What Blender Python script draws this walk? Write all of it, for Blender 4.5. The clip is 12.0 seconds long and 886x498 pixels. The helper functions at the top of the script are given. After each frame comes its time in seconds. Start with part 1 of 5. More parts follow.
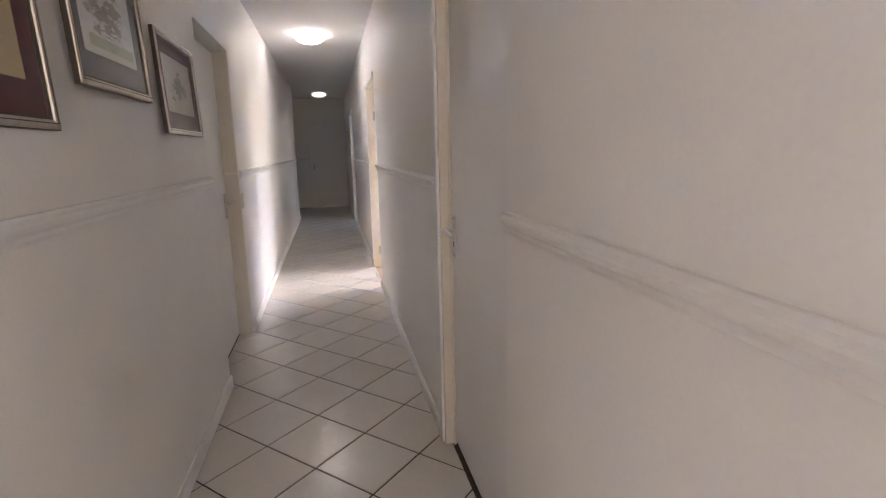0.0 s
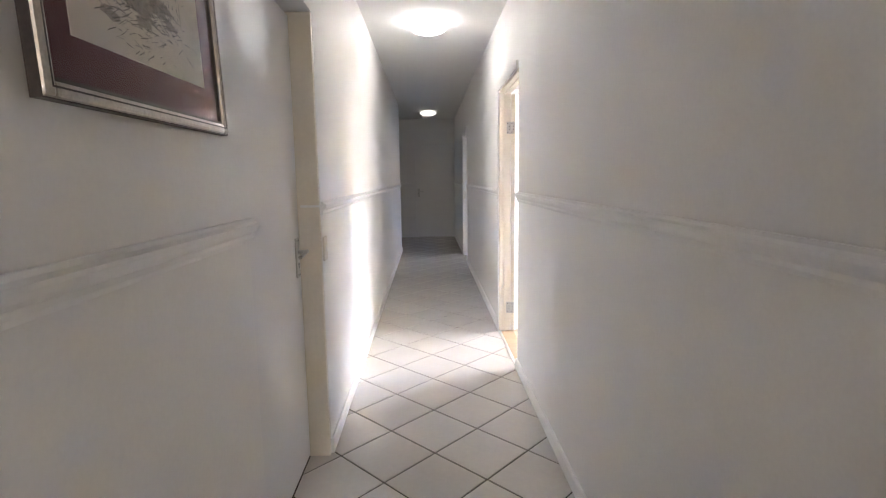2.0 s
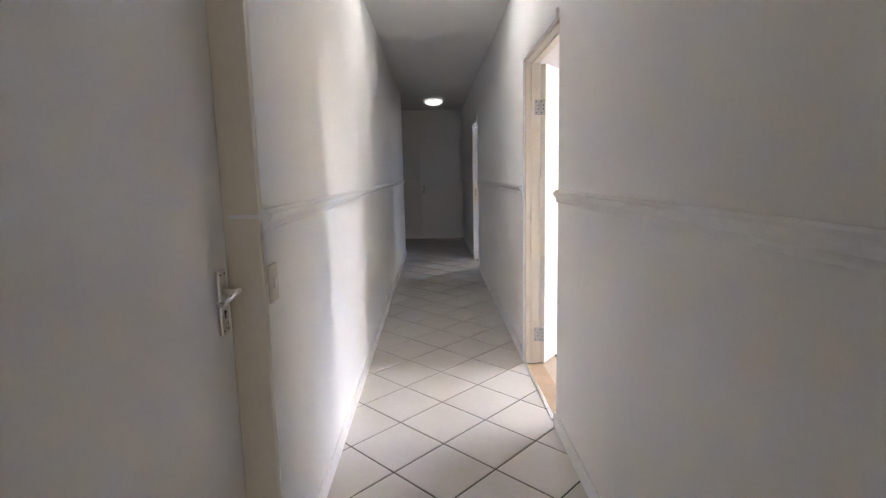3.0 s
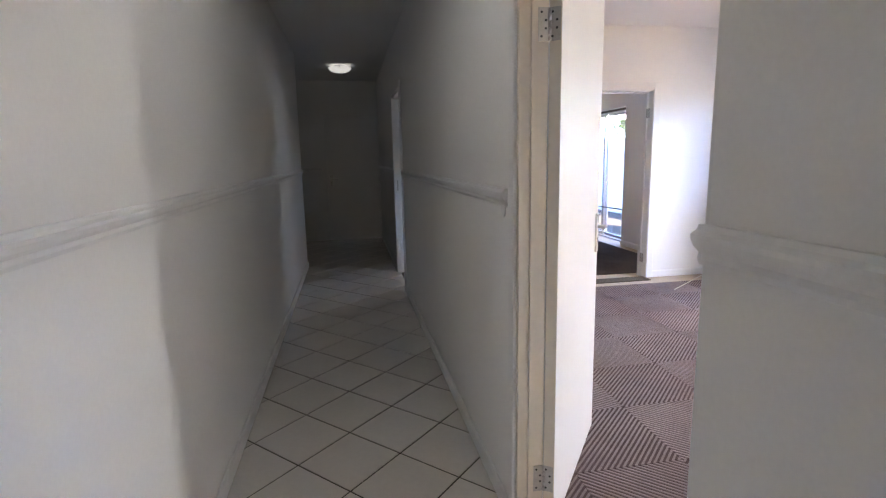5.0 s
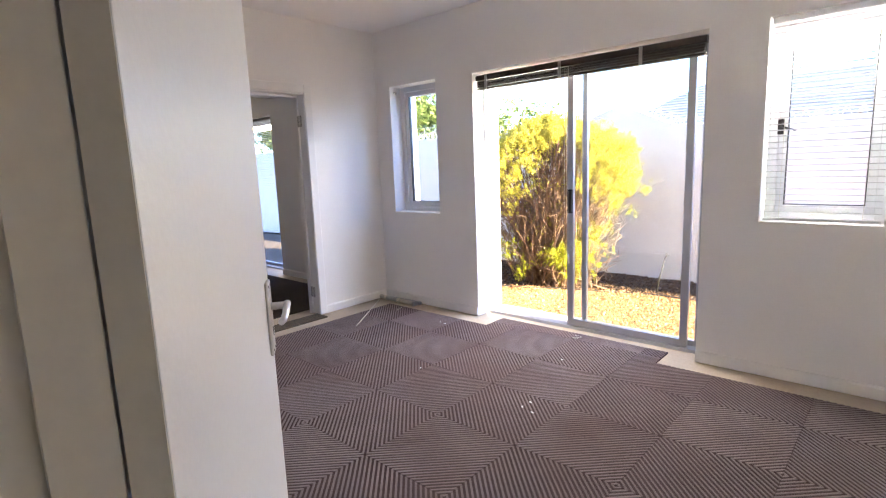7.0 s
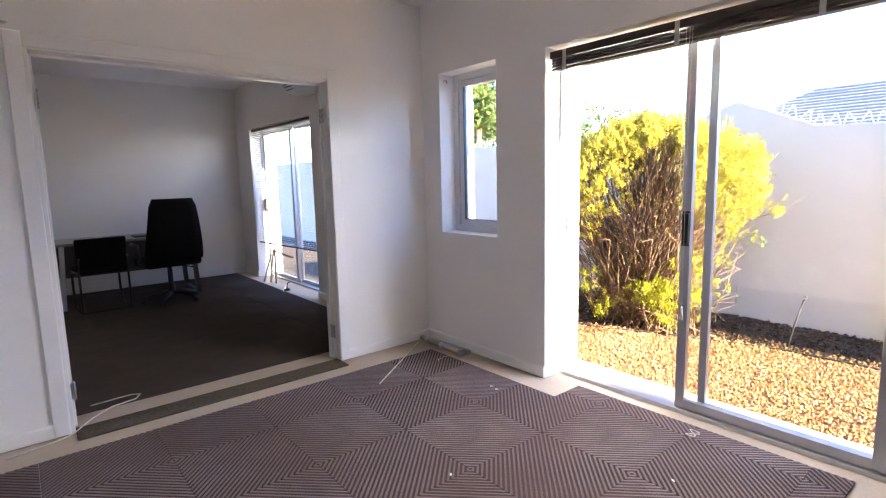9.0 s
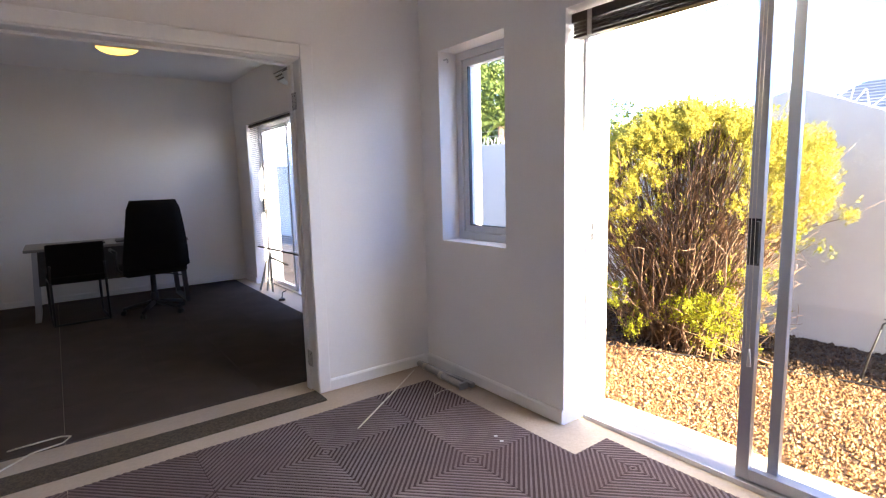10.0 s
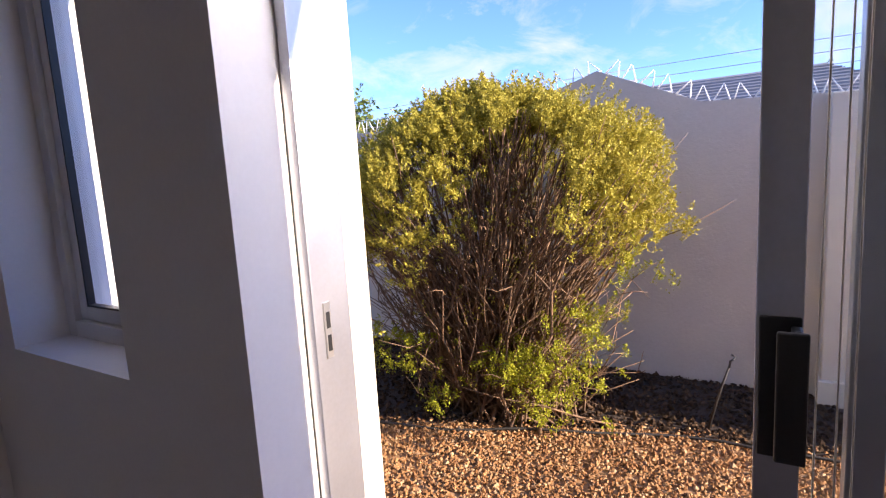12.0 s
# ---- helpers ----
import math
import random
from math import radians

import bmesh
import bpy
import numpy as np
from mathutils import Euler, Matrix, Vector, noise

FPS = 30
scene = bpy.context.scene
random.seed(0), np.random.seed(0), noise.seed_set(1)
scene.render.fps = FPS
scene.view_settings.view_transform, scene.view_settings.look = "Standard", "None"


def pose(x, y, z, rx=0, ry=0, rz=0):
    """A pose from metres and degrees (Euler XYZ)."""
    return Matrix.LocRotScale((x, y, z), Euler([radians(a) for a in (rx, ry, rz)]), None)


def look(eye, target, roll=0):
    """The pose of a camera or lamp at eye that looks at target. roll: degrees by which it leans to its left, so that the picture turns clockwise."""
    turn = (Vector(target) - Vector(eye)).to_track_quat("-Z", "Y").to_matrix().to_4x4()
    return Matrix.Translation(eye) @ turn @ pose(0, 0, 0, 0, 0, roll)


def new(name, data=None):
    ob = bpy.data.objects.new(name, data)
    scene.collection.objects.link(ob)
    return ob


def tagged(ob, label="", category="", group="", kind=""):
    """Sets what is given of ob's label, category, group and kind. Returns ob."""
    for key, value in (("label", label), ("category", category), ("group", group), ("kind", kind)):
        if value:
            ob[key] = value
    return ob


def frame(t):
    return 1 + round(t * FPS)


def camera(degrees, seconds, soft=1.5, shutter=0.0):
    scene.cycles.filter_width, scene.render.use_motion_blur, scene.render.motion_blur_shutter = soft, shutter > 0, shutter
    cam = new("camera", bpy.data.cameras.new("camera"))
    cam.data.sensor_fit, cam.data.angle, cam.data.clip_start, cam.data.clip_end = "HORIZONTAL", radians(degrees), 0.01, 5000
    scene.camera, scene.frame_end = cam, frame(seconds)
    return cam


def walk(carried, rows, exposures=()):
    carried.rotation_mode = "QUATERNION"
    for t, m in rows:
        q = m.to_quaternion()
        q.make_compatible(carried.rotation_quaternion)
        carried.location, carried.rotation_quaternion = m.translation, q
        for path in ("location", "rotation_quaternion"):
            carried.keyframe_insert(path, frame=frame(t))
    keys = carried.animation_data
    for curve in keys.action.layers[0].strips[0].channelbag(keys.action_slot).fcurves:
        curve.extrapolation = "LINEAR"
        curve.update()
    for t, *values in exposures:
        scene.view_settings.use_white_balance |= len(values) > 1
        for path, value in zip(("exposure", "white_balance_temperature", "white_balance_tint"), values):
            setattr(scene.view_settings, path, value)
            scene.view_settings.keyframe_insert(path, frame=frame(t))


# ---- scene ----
cam = camera(81.2, 12.0, soft=1.2)
PATH = [
    (0, (0.086, 0.288, 1.382), (0.497, 2.208, 1.004), -1.3),
    (0.5, (-0.001, 0.542, 1.357), (0.271, 2.496, 1.032), -1.0),
    (1, (0.006, 0.962, 1.397), (0.154, 2.938, 1.128), -0.5),
    (1.5, (-0.058, 1.446, 1.393), (0.032, 3.427, 1.139), -0.8),
    (2, (-0.068, 1.955, 1.366), (-0.013, 3.935, 1.092), -0.8),
    (2.5, (-0.06, 2.407, 1.357), (-0.028, 4.386, 1.066), -0.9),
    (2.7, (-0.075, 2.597, 1.349), (-0.048, 4.577, 1.067), -1.2),
    (4.5, (-0.046, 4.394, 1.358), (0.064, 6.361, 1.013), -1.2),
    (5, (0.003, 4.794, 1.37), (0.35, 6.733, 1.024), -1.2),
    (5.5, (0.076, 5.239, 1.381), (0.74, 7.095, 1.04), -2.2),
    (6, (0.216, 5.567, 1.369), (1.261, 7.237, 1.025), -2.4),
    (6.5, (0.348, 5.753, 1.381), (1.738, 7.146, 1.022), -2.3),
    (8.3, (1.137, 6.266, 1.301), (2.632, 7.563, 1.008), -2.2),
    (8.5, (1.238, 6.361, 1.299), (2.668, 7.732, 1.021), -2.0),
    (9, (1.467, 6.592, 1.346), (2.727, 8.121, 1.072), -1.4),
    (9.5, (1.74, 6.745, 1.359), (2.873, 8.371, 1.092), -0.9),
    (10, (2.021, 7.0, 1.325), (3.205, 8.589, 1.055), -1.5),
    (10.5, (2.363, 7.225, 1.343), (3.648, 8.732, 1.068), -2.4),
    (11, (2.772, 7.447, 1.357), (4.22, 8.798, 1.076), -2.7),
    (11.5, (3.138, 7.709, 1.347), (4.731, 8.886, 1.069), -3.3),
    (12, (3.492, 7.935, 1.333), (5.187, 8.963, 1.064), -3.4),
]
walk(cam, [(t, look(eye, target, roll)) for t, eye, target, roll in PATH],
     [(0, 6.25, 7000, 17), (1.0, 6.55, 6750, 15), (2.0, 6.65, 6650, 11), (2.7, 6.25, 6650, 11), (4.3, 5.1, 6600, 9), (5.0, 5.0, 6600, 9), (5.5, 5.3, 6600, 9),
      (6.5, 4.5, 6800, 9), (8.5, 4.0, 6950, 10), (9.5, 3.9, 6950, 11), (10.5, 3.5, 6950, 14), (11.0, 3.0, 6850, 18), (11.5, 2.55, 6750, 20), (12.0, 1.95, 6650, 22)])

# ---- light ----
SUN = Vector((-0.125, 1.0, -0.34)).normalized()
world = bpy.data.worlds.new("sky")
scene.world = world
world.use_nodes = True
wt = world.node_tree
for n in list(wt.nodes):
    wt.nodes.remove(n)
w_out = wt.nodes.new("ShaderNodeOutputWorld")
w_bg = wt.nodes.new("ShaderNodeBackground")
w_sky = wt.nodes.new("ShaderNodeTexSky")
w_sky.sky_type = "NISHITA"
w_sky.sun_disc = False
w_sky.sun_elevation = math.asin(-SUN.z)
w_sky.sun_rotation = math.atan2(-SUN.x, -SUN.y)
w_sky.air_density, w_sky.dust_density, w_sky.ozone_density = 0.9, 0.05, 6.0
w_co = wt.nodes.new("ShaderNodeTexCoord")
w_map = wt.nodes.new("ShaderNodeMapping")
w_map.inputs["Scale"].default_value = (1.2, 2.6, 5.0)
w_map.inputs["Rotation"].default_value = (0.3, 0.35, 0.5)
w_noise = wt.nodes.new("ShaderNodeTexNoise")
w_noise.inputs["Scale"].default_value = 2.2
w_noise.inputs["Detail"].default_value = 8
w_noise.inputs["Roughness"].default_value = 0.62
w_noise.inputs["Distortion"].default_value = 0.6
w_ramp = wt.nodes.new("ShaderNodeValToRGB")
w_ramp.color_ramp.elements[0].position = 0.47
w_ramp.color_ramp.elements[1].position = 0.78
w_mix = wt.nodes.new("ShaderNodeMix")
w_mix.data_type = "RGBA"
w_mix.inputs[7].default_value = (2.9, 3.0, 3.3, 1)
wt.links.new(w_co.outputs["Generated"], w_map.inputs["Vector"])
wt.links.new(w_map.outputs[0], w_noise.inputs["Vector"])
wt.links.new(w_noise.outputs["Fac"], w_ramp.inputs["Fac"])
wt.links.new(w_ramp.outputs["Color"], w_mix.inputs[0])
wt.links.new(w_sky.outputs[0], w_mix.inputs[6])
w_blue = wt.nodes.new("ShaderNodeMix")
w_blue.data_type = "RGBA"
w_blue.blend_type = "MULTIPLY"
w_blue.inputs[0].default_value = 1.0
w_blue.inputs[7].default_value = (0.78, 0.81, 1.0, 1)
wt.links.new(w_mix.outputs[2], w_blue.inputs[6])
wt.links.new(w_blue.outputs[2], w_bg.inputs["Color"])
w_bg.inputs["Strength"].default_value = 0.12
wt.links.new(w_bg.outputs[0], w_out.inputs["Surface"])

sun = new("sun", bpy.data.lights.new("sun", "SUN"))
sun.data.energy, sun.data.angle, sun.data.color = 4.3, radians(0.6), (1.0, 0.88, 0.70)
sun.matrix_world = look((0, 0, 20), Vector((0, 0, 20)) + SUN)


def opening_fill_lamp(name, x, y, z, w, h, toward, power, colour=(0.9, 0.95, 1.0)):
    """An area lamp added at an opening to stand in for daylight."""
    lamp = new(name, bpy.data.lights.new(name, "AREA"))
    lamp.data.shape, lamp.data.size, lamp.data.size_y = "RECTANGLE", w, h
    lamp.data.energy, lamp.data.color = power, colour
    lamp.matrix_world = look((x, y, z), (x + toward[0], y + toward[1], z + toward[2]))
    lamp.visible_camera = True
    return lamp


# ---- materials ----
def material(name, colour, rough=0.5, metal=0.0, vary=0.06, scale=6.0, fine=60.0, bump=0.05, spec=0.5, tint=None, per_object=0.0, stain=0.0):
    m = bpy.data.materials.new(name)
    m.use_nodes = True
    nt = m.node_tree
    b = nt.nodes["Principled BSDF"]
    b.inputs["Roughness"].default_value = rough
    b.inputs["Metallic"].default_value = metal
    b.inputs["Specular IOR Level"].default_value = spec
    co = nt.nodes.new("ShaderNodeTexCoord")
    n1 = nt.nodes.new("ShaderNodeTexNoise")
    n1.inputs["Scale"].default_value = scale
    n1.inputs["Detail"].default_value = 4
    n2 = nt.nodes.new("ShaderNodeTexNoise")
    n2.inputs["Scale"].default_value = fine
    n2.inputs["Detail"].default_value = 3
    for n in (n1, n2):
        nt.links.new(co.outputs["Object"], n.inputs["Vector"])
    add = nt.nodes.new("ShaderNodeMath")
    add.operation = "ADD"
    nt.links.new(n1.outputs["Fac"], add.inputs[0])
    nt.links.new(n2.outputs["Fac"], add.inputs[1])
    last = add
    if per_object:
        oi = nt.nodes.new("ShaderNodeObjectInfo")
        mul = nt.nodes.new("ShaderNodeMath")
        mul.operation = "MULTIPLY_ADD"
        mul.inputs[1].default_value = per_object
        nt.links.new(oi.outputs["Random"], mul.inputs[0])
        nt.links.new(add.outputs[0], mul.inputs[2])
        last = mul
    rng = nt.nodes.new("ShaderNodeMapRange")
    rng.inputs["From Min"].default_value = 0.55
    rng.inputs["From Max"].default_value = 1.45 + per_object
    nt.links.new(last.outputs[0], rng.inputs["Value"])
    mix = nt.nodes.new("ShaderNodeMix")
    mix.data_type = "RGBA"
    lo = [max(0.0, c * (1 - vary)) for c in colour]
    hi = [min(1.0, c * (1 + vary)) for c in (tint or colour)]
    mix.inputs[6].default_value = (*lo, 1)
    mix.inputs[7].default_value = (*hi, 1)
    nt.links.new(rng.outputs[0], mix.inputs[0])
    colour_out = mix.outputs[2]
    if stain:
        n3 = nt.nodes.new("ShaderNodeTexNoise")
        n3.inputs["Scale"].default_value = 1.6
        n3.inputs["Detail"].default_value = 6
        nt.links.new(co.outputs["Object"], n3.inputs["Vector"])
        ramp = nt.nodes.new("ShaderNodeValToRGB")
        ramp.color_ramp.elements[0].position = 0.5
        ramp.color_ramp.elements[1].position = 0.75
        nt.links.new(n3.outputs["Fac"], ramp.inputs["Fac"])
        sc = nt.nodes.new("ShaderNodeMath")
        sc.operation = "MULTIPLY"
        sc.inputs[1].default_value = stain
        nt.links.new(ramp.outputs["Color"], sc.inputs[0])
        mx = nt.nodes.new("ShaderNodeMix")
        mx.data_type = "RGBA"
        mx.inputs[7].default_value = (*[c * 0.7 for c in colour], 1)
        nt.links.new(sc.outputs[0], mx.inputs[0])
        nt.links.new(colour_out, mx.inputs[6])
        colour_out = mx.outputs[2]
    nt.links.new(colour_out, b.inputs["Base Color"])
    rr = nt.nodes.new("ShaderNodeMapRange")
    rr.inputs["To Min"].default_value = max(0.02, rough - 0.07)
    rr.inputs["To Max"].default_value = min(1.0, rough + 0.07)
    nt.links.new(n1.outputs["Fac"], rr.inputs["Value"])
    nt.links.new(rr.outputs[0], b.inputs["Roughness"])
    if bump:
        bp = nt.nodes.new("ShaderNodeBump")
        bp.inputs["Strength"].default_value = bump
        bp.inputs["Distance"].default_value = 0.01
        nt.links.new(n2.outputs["Fac"], bp.inputs["Height"])
        nt.links.new(bp.outputs[0], b.inputs["Normal"])
    return m


def glass_material(name, tint=(0.985, 0.995, 0.99)):
    m = bpy.data.materials.new(name)
    m.use_nodes = True
    nt = m.node_tree
    nt.nodes.remove(nt.nodes["Principled BSDF"])
    out = nt.nodes["Material Output"]
    tr = nt.nodes.new("ShaderNodeBsdfTransparent")
    tr.inputs["Color"].default_value = (*tint, 1)
    gl = nt.nodes.new("ShaderNodeBsdfGlossy")
    gl.inputs["Roughness"].default_value = 0.02
    lw = nt.nodes.new("ShaderNodeLayerWeight")
    pw = nt.nodes.new("ShaderNodeMath")
    pw.operation = "POWER"
    pw.inputs[1].default_value = 5.0
    nt.links.new(lw.outputs["Facing"], pw.inputs[0])
    fr = nt.nodes.new("ShaderNodeMath")
    fr.operation = "MULTIPLY_ADD"
    fr.inputs[1].default_value = 0.5
    fr.inputs[2].default_value = 0.03
    nt.links.new(pw.outputs[0], fr.inputs[0])
    mx = nt.nodes.new("ShaderNodeMixShader")
    nt.links.new(fr.outputs[0], mx.inputs[0])
    nt.links.new(tr.outputs[0], mx.inputs[1])
    nt.links.new(gl.outputs[0], mx.inputs[2])
    nt.links.new(mx.outputs[0], out.inputs["Surface"])
    return m


def glow_material(name, colour, strength):
    m = bpy.data.materials.new(name)
    m.use_nodes = True
    nt = m.node_tree
    b = nt.nodes["Principled BSDF"]
    b.inputs["Base Color"].default_value = (0.85, 0.83, 0.8, 1)
    b.inputs["Roughness"].default_value = 0.25
    b.inputs["Emission Color"].default_value = (*colour, 1)
    b.inputs["Emission Strength"].default_value = strength
    return m


WALL = material("wall_paint", (0.87, 0.855, 0.835), 0.55, vary=0.03, scale=1.3, fine=90, bump=0.025, stain=0.10)
CEIL = material("ceiling_paint", (0.86, 0.85, 0.84), 0.7, vary=0.02, scale=1.5, fine=140, bump=0.06)
TRIM = material("trim_gloss_paint", (0.84, 0.83, 0.815), 0.35, vary=0.03, scale=5, fine=50, bump=0.05)
CREAM = material("cream_gloss_paint", (0.76, 0.695, 0.59), 0.35, vary=0.05, scale=5, fine=50, bump=0.05, stain=0.15)
DOORP = material("door_paint", (0.84, 0.825, 0.815), 0.35, vary=0.03, scale=2.5, fine=90, bump=0.05)
TILE = material("floor_tile_glaze", (0.66, 0.62, 0.57), 0.22, vary=0.06, scale=4, fine=35, bump=0.03, per_object=0.35)
GROUT = material("floor_grout", (0.06, 0.045, 0.034), 0.9, vary=0.3, scale=9, fine=90, bump=0.3)
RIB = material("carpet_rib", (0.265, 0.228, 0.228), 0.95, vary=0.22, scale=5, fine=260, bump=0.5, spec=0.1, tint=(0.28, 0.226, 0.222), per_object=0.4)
# darker copy of RIB: how the other tiles' nap takes light, put into colour
SHADED_RIB = material("carpet_rib_shaded", (0.215, 0.184, 0.184), 0.95, vary=0.3, scale=5, fine=260, bump=0.5, spec=0.1, tint=(0.23, 0.184, 0.18), per_object=0.4)
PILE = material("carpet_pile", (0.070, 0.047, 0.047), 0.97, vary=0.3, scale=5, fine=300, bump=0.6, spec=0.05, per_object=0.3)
OFFICE_RIB = material("office_carpet_rib", (0.088, 0.069, 0.060), 0.97, vary=0.25, scale=4, fine=240, bump=0.5, spec=0.05)
OFFICE_PILE = material("office_carpet_pile", (0.084, 0.066, 0.057), 0.97, vary=0.3, scale=4, fine=240, bump=0.5, spec=0.05)
SCREED = material("bare_screed", (0.50, 0.41, 0.32), 0.8, vary=0.12, scale=3, fine=70, bump=0.15, stain=0.35)
UNDERLAY = material("old_carpet_strip", (0.085, 0.066, 0.045), 0.95, vary=0.75, scale=55, fine=130, bump=0.5)
WOODSTRIP = material("raw_timber", (0.42, 0.30, 0.19), 0.7, vary=0.2, scale=5, fine=80, bump=0.15)
ALU = material("natural_aluminium", (0.47, 0.48, 0.52), 0.38, metal=0.85, vary=0.06, scale=6, fine=120, bump=0.03)
ALUW = material("white_coated_aluminium", (0.74, 0.75, 0.77), 0.35, vary=0.03, scale=6, fine=120, bump=0.02)
STEEL = material("hinge_steel", (0.50, 0.49, 0.47), 0.35, metal=0.9, vary=0.15, scale=30, fine=200, bump=0.08)
SATIN = material("satin_chrome", (0.66, 0.65, 0.63), 0.3, metal=0.9, vary=0.06, scale=30, fine=200, bump=0.03)
BLACK = material("black_plastic", (0.012, 0.012, 0.013), 0.4, vary=0.2, scale=20, fine=150, bump=0.08)
BLACKCLOTH = material("black_upholstery", (0.011, 0.010, 0.011), 0.95, vary=0.3, scale=12, fine=300, bump=0.4, spec=0.15)
DARKWOOD = material("dark_stained_wood", (0.045, 0.030, 0.022), 0.4, vary=0.4, scale=9, fine=60, bump=0.12)
DESKTOP = material("grey_laminate", (0.24, 0.225, 0.21), 0.4, vary=0.06, scale=6, fine=90, bump=0.03)
DESKLEG = material("desk_grey_panel", (0.06, 0.052, 0.048), 0.5, vary=0.12, scale=6, fine=90, bump=0.05)
SLAT = material("blind_slat", (0.40, 0.41, 0.43), 0.4, vary=0.04, scale=9, fine=90, bump=0.0)
FRAMEM = material("silver_gilt_moulding", (0.46, 0.41, 0.36), 0.33, metal=0.75, vary=0.22, scale=18, fine=120, bump=0.15)
FRAMED = material("dark_frame_edge", (0.055, 0.04, 0.035), 0.45, vary=0.3, scale=18, fine=120, bump=0.1)
MATRED = material("burgundy_mount", (0.115, 0.034, 0.046), 0.9, vary=0.12, scale=10, fine=200, bump=0.1)
MATGREY = material("grey_mount", (0.135, 0.135, 0.15), 0.9, vary=0.12, scale=10, fine=200, bump=0.1)
PAPER_A = material("aged_paper", (0.56, 0.45, 0.28), 0.9, vary=0.16, scale=7, fine=60, bump=0.05, tint=(0.62, 0.53, 0.37))
PAPER_B = material("pale_paper", (0.70, 0.72, 0.71), 0.9, vary=0.1, scale=7, fine=60, bump=0.05)
PAPER_C = material("cream_paper", (0.72, 0.66, 0.58), 0.9, vary=0.1, scale=7, fine=60, bump=0.05)
INK = material("pencil_ink", (0.16, 0.14, 0.13), 0.9, vary=0.4, scale=30, fine=160, bump=0.0)
WASH = material("pale_wash", (0.38, 0.33, 0.29), 0.9, vary=0.35, scale=14, fine=90, bump=0.0)
GREENWASH = material("green_wash", (0.42, 0.47, 0.37), 0.9, vary=0.3, scale=20, fine=90, bump=0.0)
CREAMPLAST = material("cream_plastic", (0.70, 0.66, 0.58), 0.35, vary=0.03, scale=20, fine=100, bump=0.0)
WHITEPLAST = material("white_plastic", (0.78, 0.78, 0.77), 0.35, vary=0.03, scale=20, fine=100, bump=0.0)
CORD = material("cord", (0.62, 0.58, 0.50), 0.8, vary=0.2, scale=40, fine=200, bump=0.2)
RENDER = material("garden_wall_plaster", (0.52, 0.475, 0.41), 0.85, vary=0.05, scale=1.4, fine=45, bump=0.25, stain=0.25)
OUTWALL = material("outside_plaster", (0.62, 0.575, 0.47), 0.8, vary=0.05, scale=1.4, fine=45, bump=0.2, stain=0.2)
# soil tone taken down to carry the shadow of wall and bush
SHADED_SOIL = material("shaded_garden_soil", (0.050, 0.033, 0.022), 0.95, vary=0.45, scale=7, fine=70, bump=0.8)
PEBBLE = material("gravel_pebble", (0.28, 0.14, 0.055), 0.85, vary=0.3, scale=9, fine=60, bump=0.2, tint=(0.42, 0.25, 0.12))
BARK = material("bush_bark", (0.060, 0.032, 0.020), 0.9, vary=0.45, scale=9, fine=70, bump=0.5, tint=(0.20, 0.12, 0.068))
SPIKE = material("white_spike_paint", (0.75, 0.75, 0.74), 0.5, vary=0.05, scale=9, fine=70, bump=0.05)
HOSE = material("black_irrigation_pipe", (0.03, 0.026, 0.022), 0.6, vary=0.3, scale=20, fine=90, bump=0.1)
SLATE = material("grey_roof_tile", (0.24, 0.24, 0.25), 0.7, vary=0.15, scale=2, fine=20, bump=0.3)
NEIGHBOUR = material("neighbour_plaster", (0.55, 0.53, 0.50), 0.85, vary=0.08, scale=1, fine=20, bump=0.1)


def tread_wear(m, worn, scale=0.9):
    """Trodden, dusty patches that run over many tiles, with a shape of their own."""
    nt = m.node_tree
    base = nt.nodes["Principled BSDF"].inputs["Base Color"]
    was = base.links[0].from_socket
    geo = nt.nodes.new("ShaderNodeNewGeometry")
    n = nt.nodes.new("ShaderNodeTexNoise")
    n.inputs["Scale"].default_value = scale
    n.inputs["Detail"].default_value = 7
    n.inputs["Roughness"].default_value = 0.6
    nt.links.new(geo.outputs["Position"], n.inputs["Vector"])
    ramp = nt.nodes.new("ShaderNodeMapRange")
    ramp.inputs["From Min"].default_value = 0.40
    ramp.inputs["From Max"].default_value = 0.66
    ramp.inputs["To Max"].default_value = 0.8
    nt.links.new(n.outputs["Fac"], ramp.inputs["Value"])
    mx = nt.nodes.new("ShaderNodeMix")
    mx.data_type = "RGBA"
    mx.inputs[7].default_value = (*worn, 1)
    nt.links.new(ramp.outputs[0], mx.inputs[0])
    nt.links.new(was, mx.inputs[6])
    nt.links.new(mx.outputs[2], base)


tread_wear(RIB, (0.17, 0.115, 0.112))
tread_wear(SHADED_RIB, (0.15, 0.102, 0.10))
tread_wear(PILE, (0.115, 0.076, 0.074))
GLASS = glass_material("window_glass")
PICGLASS = glass_material("picture_glass", (0.98, 0.98, 0.98))
LAMPGLOW = glow_material("lit_lamp_glass", (0.98, 0.98, 1.0), 0.30)
DIMGLOW = glow_material("dim_lamp_glass", (1.0, 0.97, 0.93), 0.02)
AMBER = glow_material("amber_lamp_glass", (1.0, 0.55, 0.08), 0.3)


